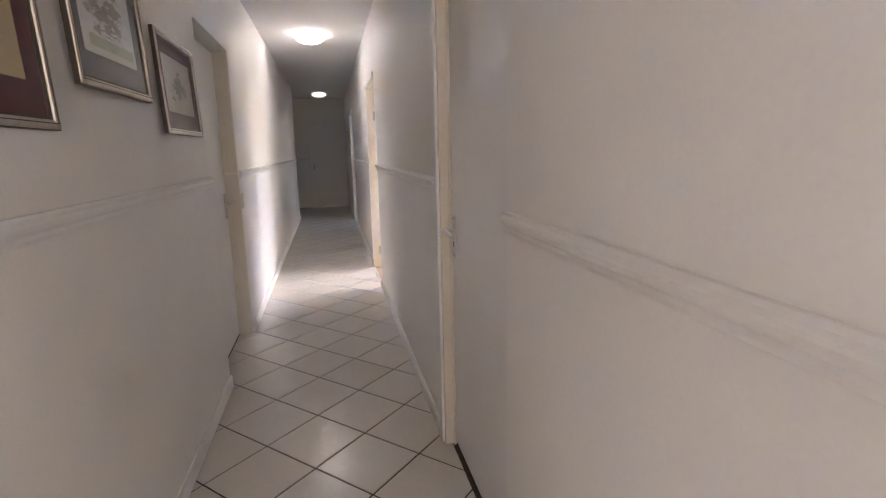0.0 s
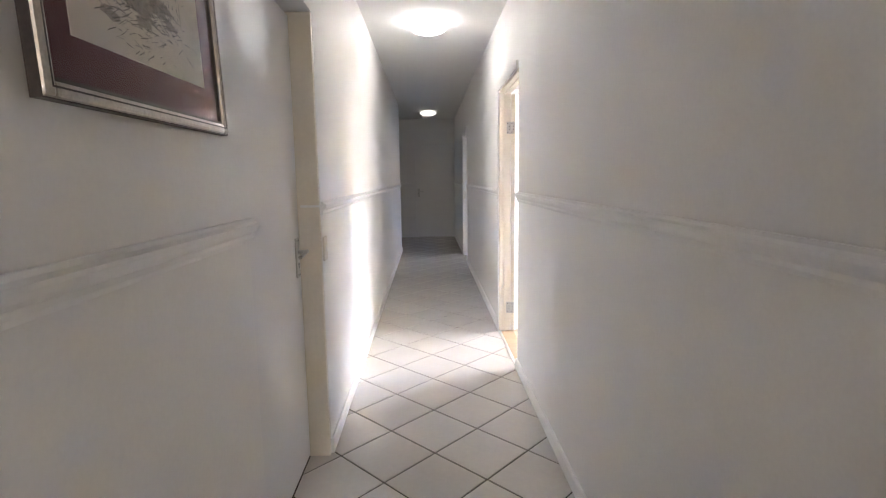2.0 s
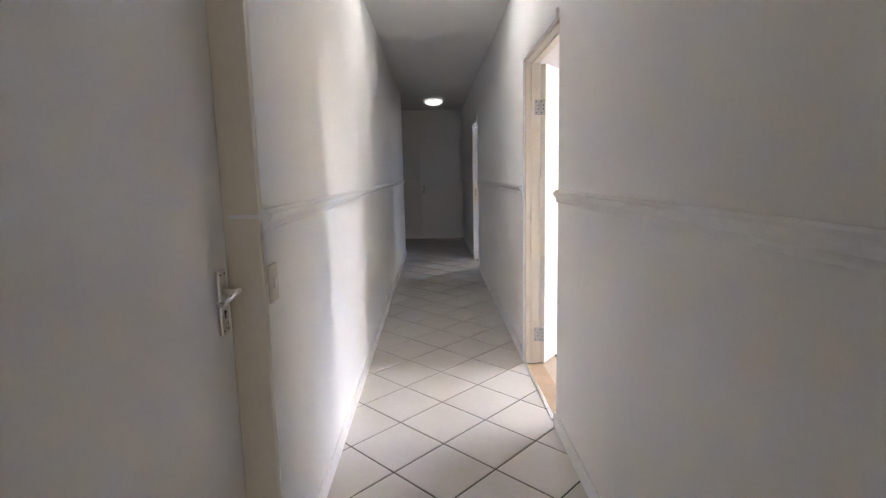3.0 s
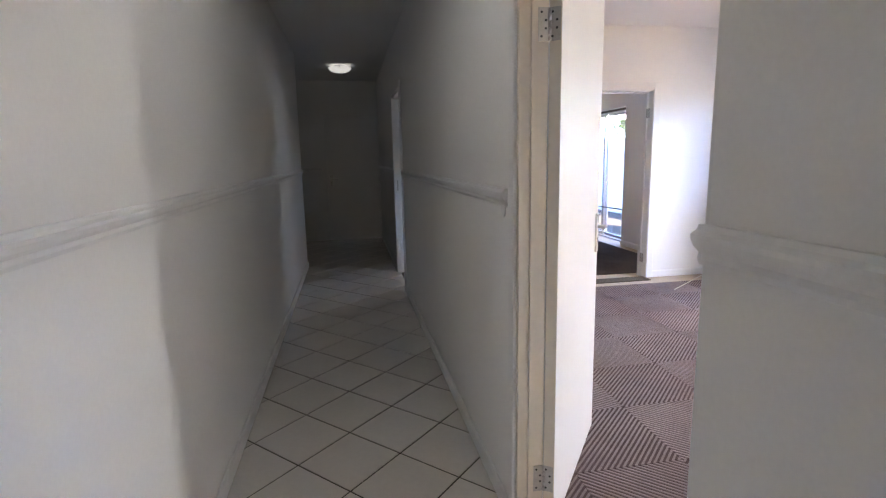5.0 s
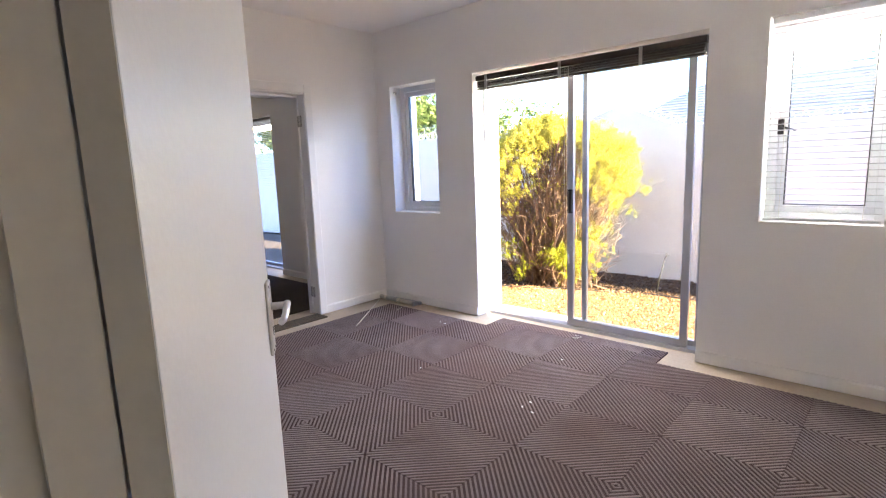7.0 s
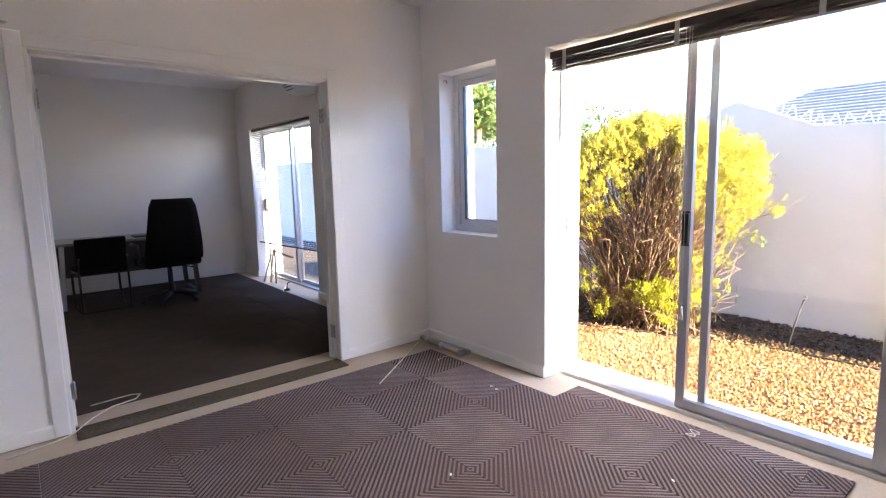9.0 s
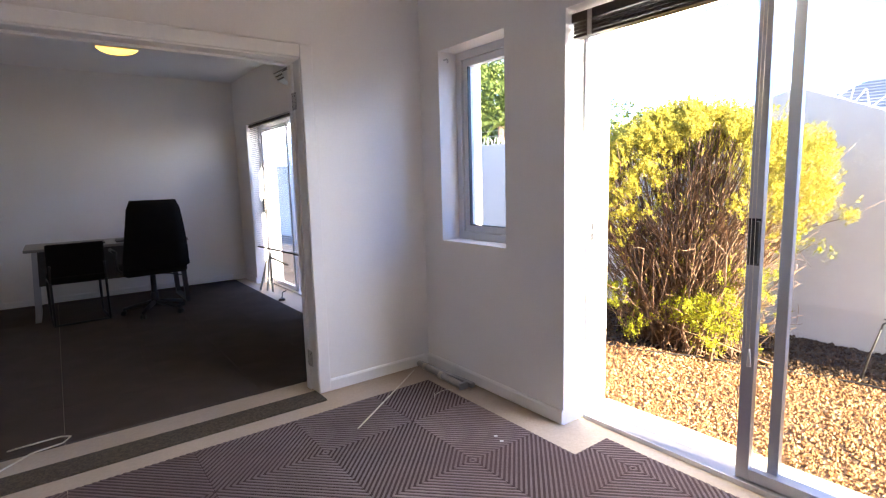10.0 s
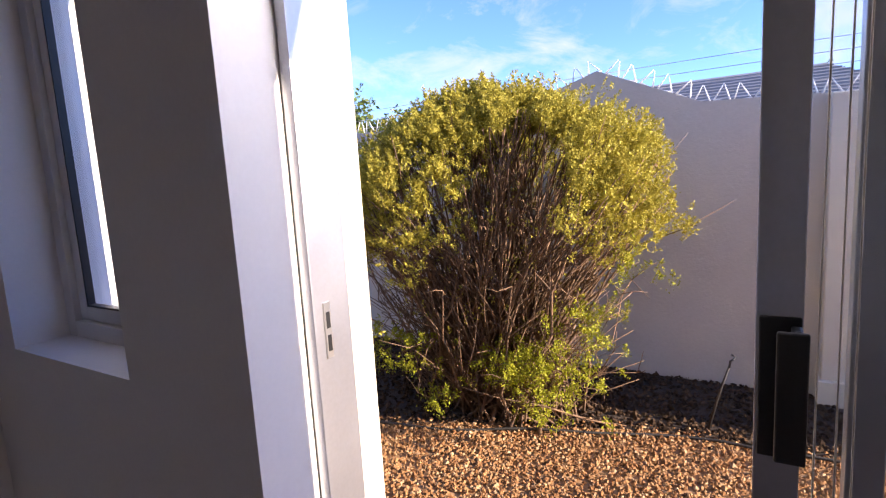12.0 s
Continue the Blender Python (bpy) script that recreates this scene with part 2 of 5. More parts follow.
def island_material(name, stops, rough, spec=0.2, translucent=0.0):
    m = bpy.data.materials.new(name)
    m.use_nodes = True
    nt = m.node_tree
    b = nt.nodes["Principled BSDF"]
    b.inputs["Roughness"].default_value = rough
    b.inputs["Specular IOR Level"].default_value = spec
    g = nt.nodes.new("ShaderNodeNewGeometry")
    r = nt.nodes.new("ShaderNodeValToRGB")
    r.color_ramp.elements[0].color = (*stops[0], 1)
    r.color_ramp.elements[1].color = (*stops[-1], 1)
    for i, s in enumerate(stops[1:-1]):
        e = r.color_ramp.elements.new((i + 1) / (len(stops) - 1))
        e.color = (*s, 1)
    nt.links.new(g.outputs["Random Per Island"], r.inputs["Fac"])
    nt.links.new(r.outputs["Color"], b.inputs["Base Color"])
    if translucent:
        t = nt.nodes.new("ShaderNodeBsdfTranslucent")
        nt.links.new(r.outputs["Color"], t.inputs["Color"])
        mx = nt.nodes.new("ShaderNodeMixShader")
        mx.inputs[0].default_value = translucent
        nt.links.new(b.outputs[0], mx.inputs[1])
        nt.links.new(t.outputs[0], mx.inputs[2])
        nt.links.new(mx.outputs[0], nt.nodes["Material Output"].inputs["Surface"])
    return m


LEAF = island_material("bush_leaf", [(0.24, 0.21, 0.026), (0.40, 0.35, 0.048), (0.49, 0.43, 0.08), (0.32, 0.29, 0.035)], 0.6, translucent=0.25)
SHOOT = island_material("young_leaf", [(0.16, 0.175, 0.010), (0.29, 0.30, 0.018), (0.37, 0.36, 0.03)], 0.6, translucent=0.25)
TREELEAF = island_material("tree_leaf", [(0.05, 0.08, 0.02), (0.09, 0.13, 0.03), (0.13, 0.16, 0.04)], 0.6, translucent=0.2)
STONES = island_material("gravel_stones", [(0.11, 0.047, 0.018), (0.28, 0.135, 0.052), (0.36, 0.205, 0.09), (0.20, 0.09, 0.034), (0.46, 0.31, 0.17)], 0.85)
# clods of soil, with the shadow under the bush put into their colour
SHADED_MULCH = island_material("shaded_soil_clods", [(0.022, 0.014, 0.009), (0.055, 0.035, 0.021), (0.095, 0.06, 0.036)], 0.95, spec=0.05)


# ---- building helpers ----
def link(name, bm, mats, parent=None, label=""):
    me = bpy.data.meshes.new(name)
    bmesh.ops.recalc_face_normals(bm, faces=bm.faces)
    bm.to_mesh(me)
    bm.free()
    for m in (mats if isinstance(mats, (list, tuple)) else (mats,)):
        me.materials.append(m)
    ob = new(name, me)
    if parent is not None:
        ob.parent = parent
    if label:
        ob["label"] = label
    return ob


def part(name, bm, mats, parent, label=""):
    return link(name, bm, mats, parent, label)


def empty(name, m, label, category, group="", kind=""):
    ob = new(name)
    ob.empty_display_size = 0.1
    ob.matrix_basis = m
    return tagged(ob, label, category, group, kind)


def box(bm, x0, x1, y0, y1, z0, z1, bevel=0.0, mi=0, m=None):
    vs = [bm.verts.new((x, y, z)) for x in (x0, x1) for y in (y0, y1) for z in (z0, z1)]
    fs = [bm.faces.new([vs[i] for i in f]) for f in ((0, 1, 3, 2), (4, 6, 7, 5), (0, 4, 5, 1), (2, 3, 7, 6), (0, 2, 6, 4), (1, 5, 7, 3))]
    for f in fs:
        f.material_index = mi
    if m is not None:
        for v in vs:
            v.co = m @ v.co
    if bevel:
        es = list({e for f in fs for e in f.edges})
        bmesh.ops.bevel(bm, geom=es, offset=bevel, segments=2, profile=0.5, affect="EDGES", clamp_overlap=True)
    return vs


def cyl(bm, p0, p1, r0, r1=None, seg=10, mi=0, caps=True):
    p0, p1 = Vector(p0), Vector(p1)
    r1 = r0 if r1 is None else r1
    d = (p1 - p0).normalized()
    u = d.cross(Vector((0, 0, 1)) if abs(d.z) < 0.9 else Vector((1, 0, 0))).normalized()
    v = d.cross(u)
    ring = [[bm.verts.new(p + r * (math.cos(2 * math.pi * i / seg) * u + math.sin(2 * math.pi * i / seg) * v)) for i in range(seg)] for p, r in ((p0, r0), (p1, r1))]
    for i in range(seg):
        f = bm.faces.new((ring[0][i], ring[0][(i + 1) % seg], ring[1][(i + 1) % seg], ring[1][i]))
        f.smooth, f.material_index = True, mi
    if caps:
        for k in (0, 1):
            f = bm.faces.new(ring[k])
            f.material_index = mi


def tube(bm, pts, r, seg=6, r_end=None, mi=0):
    """A bent pipe through the given points."""
    pts = [Vector(p) for p in pts]
    rings = []
    n = len(pts)
    for k, p in enumerate(pts):
        d = (pts[min(k + 1, n - 1)] - pts[max(k - 1, 0)]).normalized()
        u = d.cross(Vector((0, 0, 1)) if abs(d.z) < 0.9 else Vector((1, 0, 0))).normalized()
        v = d.cross(u)
        rr = r if r_end is None else r + (r_end - r) * k / (n - 1)
        rings.append([bm.verts.new(p + rr * (math.cos(2 * math.pi * i / seg) * u + math.sin(2 * math.pi * i / seg) * v)) for i in range(seg)])
    for a, b in zip(rings, rings[1:]):
        for i in range(seg):
            f = bm.faces.new((a[i], a[(i + 1) % seg], b[(i + 1) % seg], b[i]))
            f.smooth, f.material_index = True, mi
    for rg in (rings[0], rings[-1]):
        f = bm.faces.new(rg)
        f.material_index = mi


def extrude_profile(bm, prof, p0, p1, out, mi=0):
    """A moulding: the profile (out, up) drawn from p0 to p1; out is the way it stands off the wall."""
    p0, p1, out = Vector(p0), Vector(p1), Vector(out)
    rings = [[bm.verts.new(p + out * a + Vector((0, 0, b))) for a, b in prof] for p in (p0, p1)]
    n = len(prof)
    for i in range(n):
        f = bm.faces.new((rings[0][i], rings[0][(i + 1) % n], rings[1][(i + 1) % n], rings[1][i]))
        f.material_index = mi
    bm.faces.new(rings[0])
    bm.faces.new(rings[1])


def wall(name, axis, a0, a1, us, z0, z1, holes, mat, label="", outer=None):
    """A wall between a0 and a1 on the axis ('x' or 'y'), from us[0] to us[1] along the other, with real holes (u0, u1, z0, z1)."""
    bm = bmesh.new()
    U = sorted({us[0], us[1], *[h[0] for h in holes], *[h[1] for h in holes]})
    Z = sorted({z0, z1, *[h[2] for h in holes], *[h[3] for h in holes]})
    nu, nz = len(U) - 1, len(Z) - 1

    def solid(i, k):
        if i < 0 or k < 0 or i >= nu or k >= nz:
            return False
        u, z = (U[i] + U[i + 1]) / 2, (Z[k] + Z[k + 1]) / 2
        return not any(h[0] < u < h[1] and h[2] < z < h[3] for h in holes)

    def quad(pts, mi=0):
        f = bm.faces.new([bm.verts.new((a, u, z) if axis == "x" else (u, a, z)) for a, u, z in pts])
        f.material_index = mi

    for i in range(nu):
        for k in range(nz):
            if not solid(i, k):
                continue
            u0, u1, b0, b1 = U[i], U[i + 1], Z[k], Z[k + 1]
            quad([(a0, u0, b0), (a0, u1, b0), (a0, u1, b1), (a0, u0, b1)])
            quad([(a1, u0, b0), (a1, u0, b1), (a1, u1, b1), (a1, u1, b0)], 1 if outer else 0)
            if not solid(i - 1, k):
                quad([(a0, u0, b0), (a0, u0, b1), (a1, u0, b1), (a1, u0, b0)])
            if not solid(i + 1, k):
                quad([(a0, u1, b0), (a1, u1, b0), (a1, u1, b1), (a0, u1, b1)])
            if not solid(i, k - 1):
                quad([(a0, u0, b0), (a1, u0, b0), (a1, u1, b0), (a0, u1, b0)])
            if not solid(i, k + 1):
                quad([(a0, u0, b1), (a0, u1, b1), (a1, u1, b1), (a1, u0, b1)])
    bmesh.ops.remove_doubles(bm, verts=bm.verts, dist=0.0005)
    ob = link(name, bm, [mat, outer] if outer else mat)
    return tagged(ob, label or "plain white painted plaster wall", "wall", kind="structure")


def slab(name, x0, x1, y0, y1, z0, z1, mat, label, category):
    bm = bmesh.new()
    box(bm, x0, x1, y0, y1, z0, z1)
    return tagged(link(name, bm, mat), label, category, kind="structure")


# ---- the plan ----
XL, XR = -0.574, 0.553          # corridor faces
XW = 0.642                      # rooms' west face
XE, XO = 4.09, 4.445            # east wall, inside and outside
CEILZ = 2.675
YS = 5.42                       # south wall of the room
YN, YN2 = 9.985, 10.15          # wall between room and office
YO = 14.47                      # office's far wall
YEND = 13.92
YBACK = -4.0
GROUND = -0.30

# the holes from -3.8 to -1.8 are unseen openings added for fill light
wall("wall_west", "x", XL - 0.15, XL, (YBACK, 11.65), 0, CEILZ, [(3.42, 4.41, 0, 2.105), (-3.8, -1.8, 0.0, 2.35)], WALL)
wall("wall_west_passage", "y", 11.50, 11.65, (-2.0, XL - 0.15), 0, CEILZ, [], WALL)
wall("wall_west_end", "x", -2.15, -2.0, (11.50, YEND), 0, CEILZ, [], WALL)
wall("wall_corridor_end", "y", YEND, YEND + 0.15, (-2.15, XR), 0, CEILZ, [], WALL)
wall("wall_corridor_east", "x", XR, XW, (YBACK, YO + 0.15), 0, CEILZ, [(-3.8, -1.8, 0.0, 2.35), (1.625, 2.515, 0, 2.09), (5.508, 6.45, 0, 2.09), (10.12, 11.02, 0, 2.09)], WALL)
# unseen slabs added behind the two closed doors against light leaks
slab("light_stop_door_4", XL - 0.27, XL - 0.16, 3.2, 4.6, -0.1, 2.4, WALL, "unseen slab added behind the closed door to stop light leaking", "wall")
slab("light_stop_door_1", XW + 0.02, XW + 0.12, 1.4, 2.75, -0.1, 2.4, WALL, "unseen slab added behind the closed door to stop light leaking", "wall")
wall("wall_back", "y", YBACK - 0.15, YBACK, (XL - 0.15, XW), 0, CEILZ, [], WALL)
wall("wall_south", "y", YS - 0.15, YS, (XW, XO), 0, CEILZ, [], WALL)
wall("wall_between", "y", YN, YN2, (XW, XE), 0, CEILZ, [(1.57, 3.265, 0, 2.06)], WALL)
wall("wall_east", "x", XE, XO, (YS - 0.15, YO + 0.3), -0.5, CEILZ, [(5.98, 6.56, 0.955, 2.125), (6.88, 8.735, -0.02, 2.125), (9.165, 9.775, 0.915, 2.135), (12.05, 13.95, -0.02, 2.07)], WALL, outer=OUTWALL)
wall("wall_office_north", "y", YO, YO + 0.15, (XW, XE), 0, CEILZ, [], WALL)
slab("ceiling_corridor", -2.15, XR, YBACK - 0.15, YEND + 0.15, CEILZ, CEILZ + 0.12, CEIL, "smooth white painted ceiling", "ceiling")
slab("ceiling_rooms", XR, XO + 0.12, YS - 0.15, YO + 0.3, CEILZ, CEILZ + 0.12, CEIL, "smooth white painted ceiling", "ceiling")
slab("floor_corridor", -2.15, XW, YBACK - 0.15, YEND + 0.15, -0.15, -0.0035, GROUT, "dark grout bed under pale ceramic tiles", "floor")
slab("floor_room", XW, XO, YS - 0.15, YO + 0.15, -0.15, -0.007, SCREED, "bare tan screed floor round the carpet tiles", "floor")

# unseen wide openings added on both sides of the start, each with a fill lamp
opening_fill_lamp("fill_start_west", XL - 0.13, -2.8, 1.18, 1.94, 2.30, (1, 0.12, -0.03), 0.05, (1.0, 0.91, 0.80))
opening_fill_lamp("fill_start_east", XW + 0.02, -2.8, 1.18, 1.94, 2.30, (-1, 0.12, -0.03), 1.5, (1.0, 0.91, 0.80))
# unseen walls and ceilings added outside both openings to hold back sky light
for side, xa, xb in (("west", XL - 1.85, XL - 1.7), ("east", XW + 1.55, XW + 1.7)):
    wall("wall_sky_block_" + side, "x", xa, xb, (YBACK - 0.15, -1.4), -0.5, 2.2, [], OUTWALL)
slab("ceiling_sky_block_west", XL - 1.85, XL - 0.15, YBACK - 0.15, -1.4, CEILZ, CEILZ + 0.12, CEIL, "plain white ceiling added unseen to keep sky light out", "ceiling")
slab("ceiling_sky_block_east", XR, XW + 1.7, YBACK - 0.15, -1.4, CEILZ, CEILZ + 0.12, CEIL, "plain white ceiling added unseen to keep sky light out", "ceiling")
wall("wall_sky_block_north_west", "y", -1.4, -1.25, (XL - 1.85, XL - 0.15), -0.5, CEILZ, [], OUTWALL)
wall("wall_sky_block_north_east", "y", -1.4, -1.25, (XW, XW + 1.7), -0.5, CEILZ, [], OUTWALL)
wall("wall_sky_block_south_west", "y", YBACK - 0.30, YBACK - 0.15, (XL - 1.85, XL - 0.15), -0.5, CEILZ, [], OUTWALL)
wall("wall_sky_block_south_east", "y", YBACK - 0.30, YBACK - 0.15, (XW, XW + 1.7), -0.5, CEILZ, [], OUTWALL)
# fill lamps for skylight: in the blinded window and behind the office door's blinds
opening_fill_lamp("sky_fill_window", XO + 0.03, 6.27, 2.065, 0.57, 0.11, (-1, 0, -0.08), 5.5, (1.0, 0.97, 0.92))
# strip lamp added out of view under the door head to brighten the room
opening_fill_lamp("sky_fill_sliding_door", XO - 0.03, 7.81, 2.085, 1.78, 0.09, (-1, 0, -0.5), 5.6, (1.0, 0.955, 0.89))
opening_fill_lamp("sky_fill_office", XO + 0.03, 13.0, 2.0, 1.85, 0.12, (-1, 0, -0.3), 1.9, (1.0, 0.97, 0.92))
# frame for the added opening, never in view
bm = bmesh.new()
box(bm, XL - 0.12, XL - 0.04, -3.8, -3.75, 0, 2.35)
box(bm, XL - 0.12, XL - 0.04, -1.85, -1.8, 0, 2.35)
box(bm, XL - 0.12, XL - 0.04, -3.75, -1.85, 2.30, 2.35)
tagged(link("added_opening_frame", bm, TRIM), "white frame of an unseen opening added at the corridor's start", "door frame", kind="structure")


# ---- mouldings ----
RAIL = [(0, -0.032), (0.008, -0.032), (0.012, -0.022), (0.010, -0.012), (0.020, -0.002), (0.026, 0.010), (0.026, 0.018), (0.016, 0.024), (0.012, 0.032), (0, 0.032)]
SKIRT = [(0, 0), (0.014, 0), (0.014, 0.062), (0.008, 0.074), (0, 0.074)]


def moulding(name, prof, z, runs, label, category, mat=TRIM):
    for p0, p1, out in runs:
        bm = bmesh.new()
        extrude_profile(bm, prof, (*p0, z), (*p1, z), (*out, 0))
        tagged(link(name, bm, mat), label, category, kind="structure")


E_, W_, N_, S_ = (1, 0), (-1, 0), (0, 1), (0, -1)
RZ = 1.228
moulding("dado_rail", RAIL, RZ, [
    ((XL, -1.78), (XL, 3.435), E_), ((XL, 4.412), (XL, 11.62), E_),
    ((XR, 2.568), (XR, 5.515), W_), ((XR, 6.55), (XR, 10.06), W_), ((XR, 11.09), (XR, YEND), W_),
    ((-2.0, YEND), (-0.42, YEND), S_),
], "white painted moulded dado rail", "dado rail")
moulding("dado_rail", RAIL, RZ, [((XL - 0.088, 4.407), (XL, 4.407), S_)], "white dado rail end returning into the door reveal", "dado rail")
moulding("dado_rail", [(a, b * 0.9) for a, b in RAIL], 1.184, [((XR, -1.8), (XR, 1.615), W_)], "white painted moulded dado rail near the start", "dado rail")
moulding("baseboard", SKIRT, 0, [
    ((XL, -1.78), (XL, 3.42), E_), ((XL, 4.41), (XL, 11.65), E_),
    ((XR, -1.8), (XR, 1.62), W_), ((XR, 2.562), (XR, 5.508), W_), ((XR, 6.495), (XR, 10.06), W_), ((XR, 11.09), (XR, YEND), W_),
    ((-2.0, YEND), (-0.42, YEND), S_),
    ((XE, YS), (XE, 6.88), W_), ((XW, YS), (XE, YS), N_), ((XE, 8.735), (XE, YN), W_), ((XW, YN), (1.53, YN), S_), ((3.31, YN), (XE, YN), S_),
    ((XW, YO), (XE, YO), S_), ((XE, 13.95), (XE, YO), W_), ((XE, YN2), (XE, 12.05), W_), ((XW, 6.52), (XW, YN), E_), ((XW, YS), (XW, 5.45), E_),
], "white painted timber skirting board", "skirting board")


# ---- doors ----
def lever_set(parent, m, flip=1):
    """A lever on a backplate; local x along the door towards its middle, y out of the face, z up."""
    bm = bmesh.new()
    box(bm, -0.025, 0.025, 0, 0.009, -0.092, 0.092, 0.0042, m=m)
    plate = part("backplate", bm, SATIN, parent, "satin chrome backplate with four screws")
    bm = bmesh.new()
    for sx in (-0.014, 0.014):
        for sz in (-0.079, 0.079):
            cyl(bm, m @ Vector((sx, 0.0085, sz)), m @ Vector((sx, 0.0098, sz)), 0.0035, seg=8)
    part("screw", bm, BLACK, plate)
    bm = bmesh.new()
    cyl(bm, m @ Vector((0, 0.008, -0.028)), m @ Vector((0, 0.0102, -0.028)), 0.006, seg=10)
    box(bm, -0.003, 0.003, 0.008, 0.0102, -0.046, -0.028, m=m)
    part("keyhole", bm, BLACK, plate, "dark keyhole")
    bm = bmesh.new()
    cyl(bm, m @ Vector((0, 0.005, 0.028)), m @ Vector((0, 0.045, 0.028)), 0.0095, seg=12)
    pts = [(-0.012 * flip, 0.046, 0.029), (0.02 * flip, 0.047, 0.028), (0.06 * flip, 0.048, 0.024), (0.095 * flip, 0.046, 0.019), (0.112 * flip, 0.041, 0.017)]
    tube(bm, [m @ Vector(p) for p in pts], 0.0095, seg=8, r_end=0.0075)
    part("lever", bm, SATIN, parent, "satin chrome lever handle")


def hinge(parent, x, y, z, rot, leaf2=None):
    """A butt hinge; one plate on the frame, one on the door's edge, knuckle between."""
    m = pose(x, y, z, 0, 0, rot)
    bm = bmesh.new()
    box(bm, -0.034, -0.004, 0.0, 0.003, -0.05, 0.05, m=m)
    box(bm, 0.004, 0.034, 0.0, 0.003, -0.05, 0.05, m=m)
    for k in range(5):
        cyl(bm, m @ Vector((0, 0.004, -0.05 + 0.02 * k + 0.001)), m @ Vector((0, 0.004, -0.05 + 0.02 * k + 0.019)), 0.0055, seg=8)
    h = part("hinge", bm, STEEL, parent, "steel butt hinge with screws")
    bm = bmesh.new()
    for sx in (-0.026, -0.014, 0.014, 0.026):
        for k, sz in enumerate((-0.035, 0.0, 0.035)):
            cyl(bm, m @ Vector((sx, 0.0028, sz + 0.006 * (1 if abs(sx) > 0.02 else -1))), m @ Vector((sx, 0.0042, sz + 0.006 * (1 if abs(sx) > 0.02 else -1))), 0.0038, seg=7)
    part("screw", bm, BLACK, h)


def door_frame(name, y0, y1, top, faces, label, jamb=CREAM, arch=0.055, near=True):
    """Lining and architraves of an opening in the corridor's east wall. faces: which sides carry an architrave."""
    th = 0.03
    root = empty(name, pose(XR, (y0 + y1) / 2, 0), label, "door frame", kind="structure")
    inv = root.matrix_basis.inverted()
    xa, xb = XR - 0.004, XW + 0.004
    for nm, b in (("jamb", (xa + 0.006 * (not near), xb, y0, y0 + (th if near else 0.012), 0, top)), ("jamb", (xa, xb, y1 - th, y1, 0, top)), ("head", (xa, xb, y0 + th, y1 - th, top - th, top))):
        bm = bmesh.new()
        box(bm, *b, 0.002, m=inv)
        part(nm, bm, TRIM if not near and b[3] < (y0 + y1) / 2 else jamb, root, "gloss painted lining")
    xs = (XW - 0.055, XW - 0.043)
    for b in ((xs[0], xs[1], y0 + th, y0 + th + 0.012, 0, top - th), (xs[0], xs[1], y1 - th - 0.012, y1 - th, 0, top - th), (xs[0], xs[1], y0 + th, y1 - th, top - th - 0.012, top - th)):
        bm = bmesh.new()
        box(bm, *b, m=inv)
        part("door_stop", bm, jamb, root)
    for f in faces:
        x0, x1 = (XR - 0.016, XR - 0.0005) if f == "w" else (XW + 0.0005, XW + 0.016)
        for b in ((x0, x1, y0 - arch + 0.01, y0 + 0.01, 0, top + arch - 0.01), (x0, x1, y1 - 0.01, y1 + arch - 0.01, 0, top + arch - 0.01), (x0, x1, y0 + 0.01, y1 - 0.01, top - 0.01, top + arch - 0.01)):
            if not near and b[2] < y0:
                continue
            bm = bmesh.new()
            box(bm, *b, 0.005, m=inv)
            part("architrave", bm, TRIM, root, "white painted architrave")
    return root


def door_leaf(name, hx, hy, angle, width, top, label, side, z0=0.012, t0=0.0):
    """A flush leaf: local x from the hinge, y through its thickness."""
    root = empty(name, pose(hx, hy, 0, 0, 0, angle), label, "door", kind="structure")
    bm = bmesh.new()
    box(bm, 0, width, t0, t0 + 0.04, z0, top, 0.002)
    leaf = part("leaf", bm, DOORP, root, "white painted flush leaf")
    bm = bmesh.new()
    box(bm, width - 0.0005, width + 0.0015, t0 + 0.009, t0 + 0.031, 0.92, 1.12)
    part("lock_plate", bm, SATIN, root)
    # levers on both faces
    lever_set(root, pose(width - 0.055, t0 + 0.04, 1.013) @ pose(0, 0, 0), -1)
    lever_set(root, pose(width - 0.055, t0, 1.013, 0, 0, 180), 1)
    return root


# closed door in the east wall at the start, set back in its frame
door_frame("door_frame_1", 1.625, 2.515, 2.09, "w", "cream gloss door frame with white architraves round a closed door", near=False)
door_leaf("door_1", XR + 0.088, 1.640, 90, 0.842, 2.055, "closed white flush door with satin lever handle", 1)
# doorway into the room
door_frame("door_frame_2", 5.508, 6.45, 2.09, "we", "cream gloss door frame with white architraves at the open doorway", near=False)
d2 = door_leaf("door_2", 0.6475, 6.4185, 54.5, 0.835, 2.05, "white flush door standing open into the room", 1, t0=-0.04)
d2i = d2.matrix_basis.inverted()
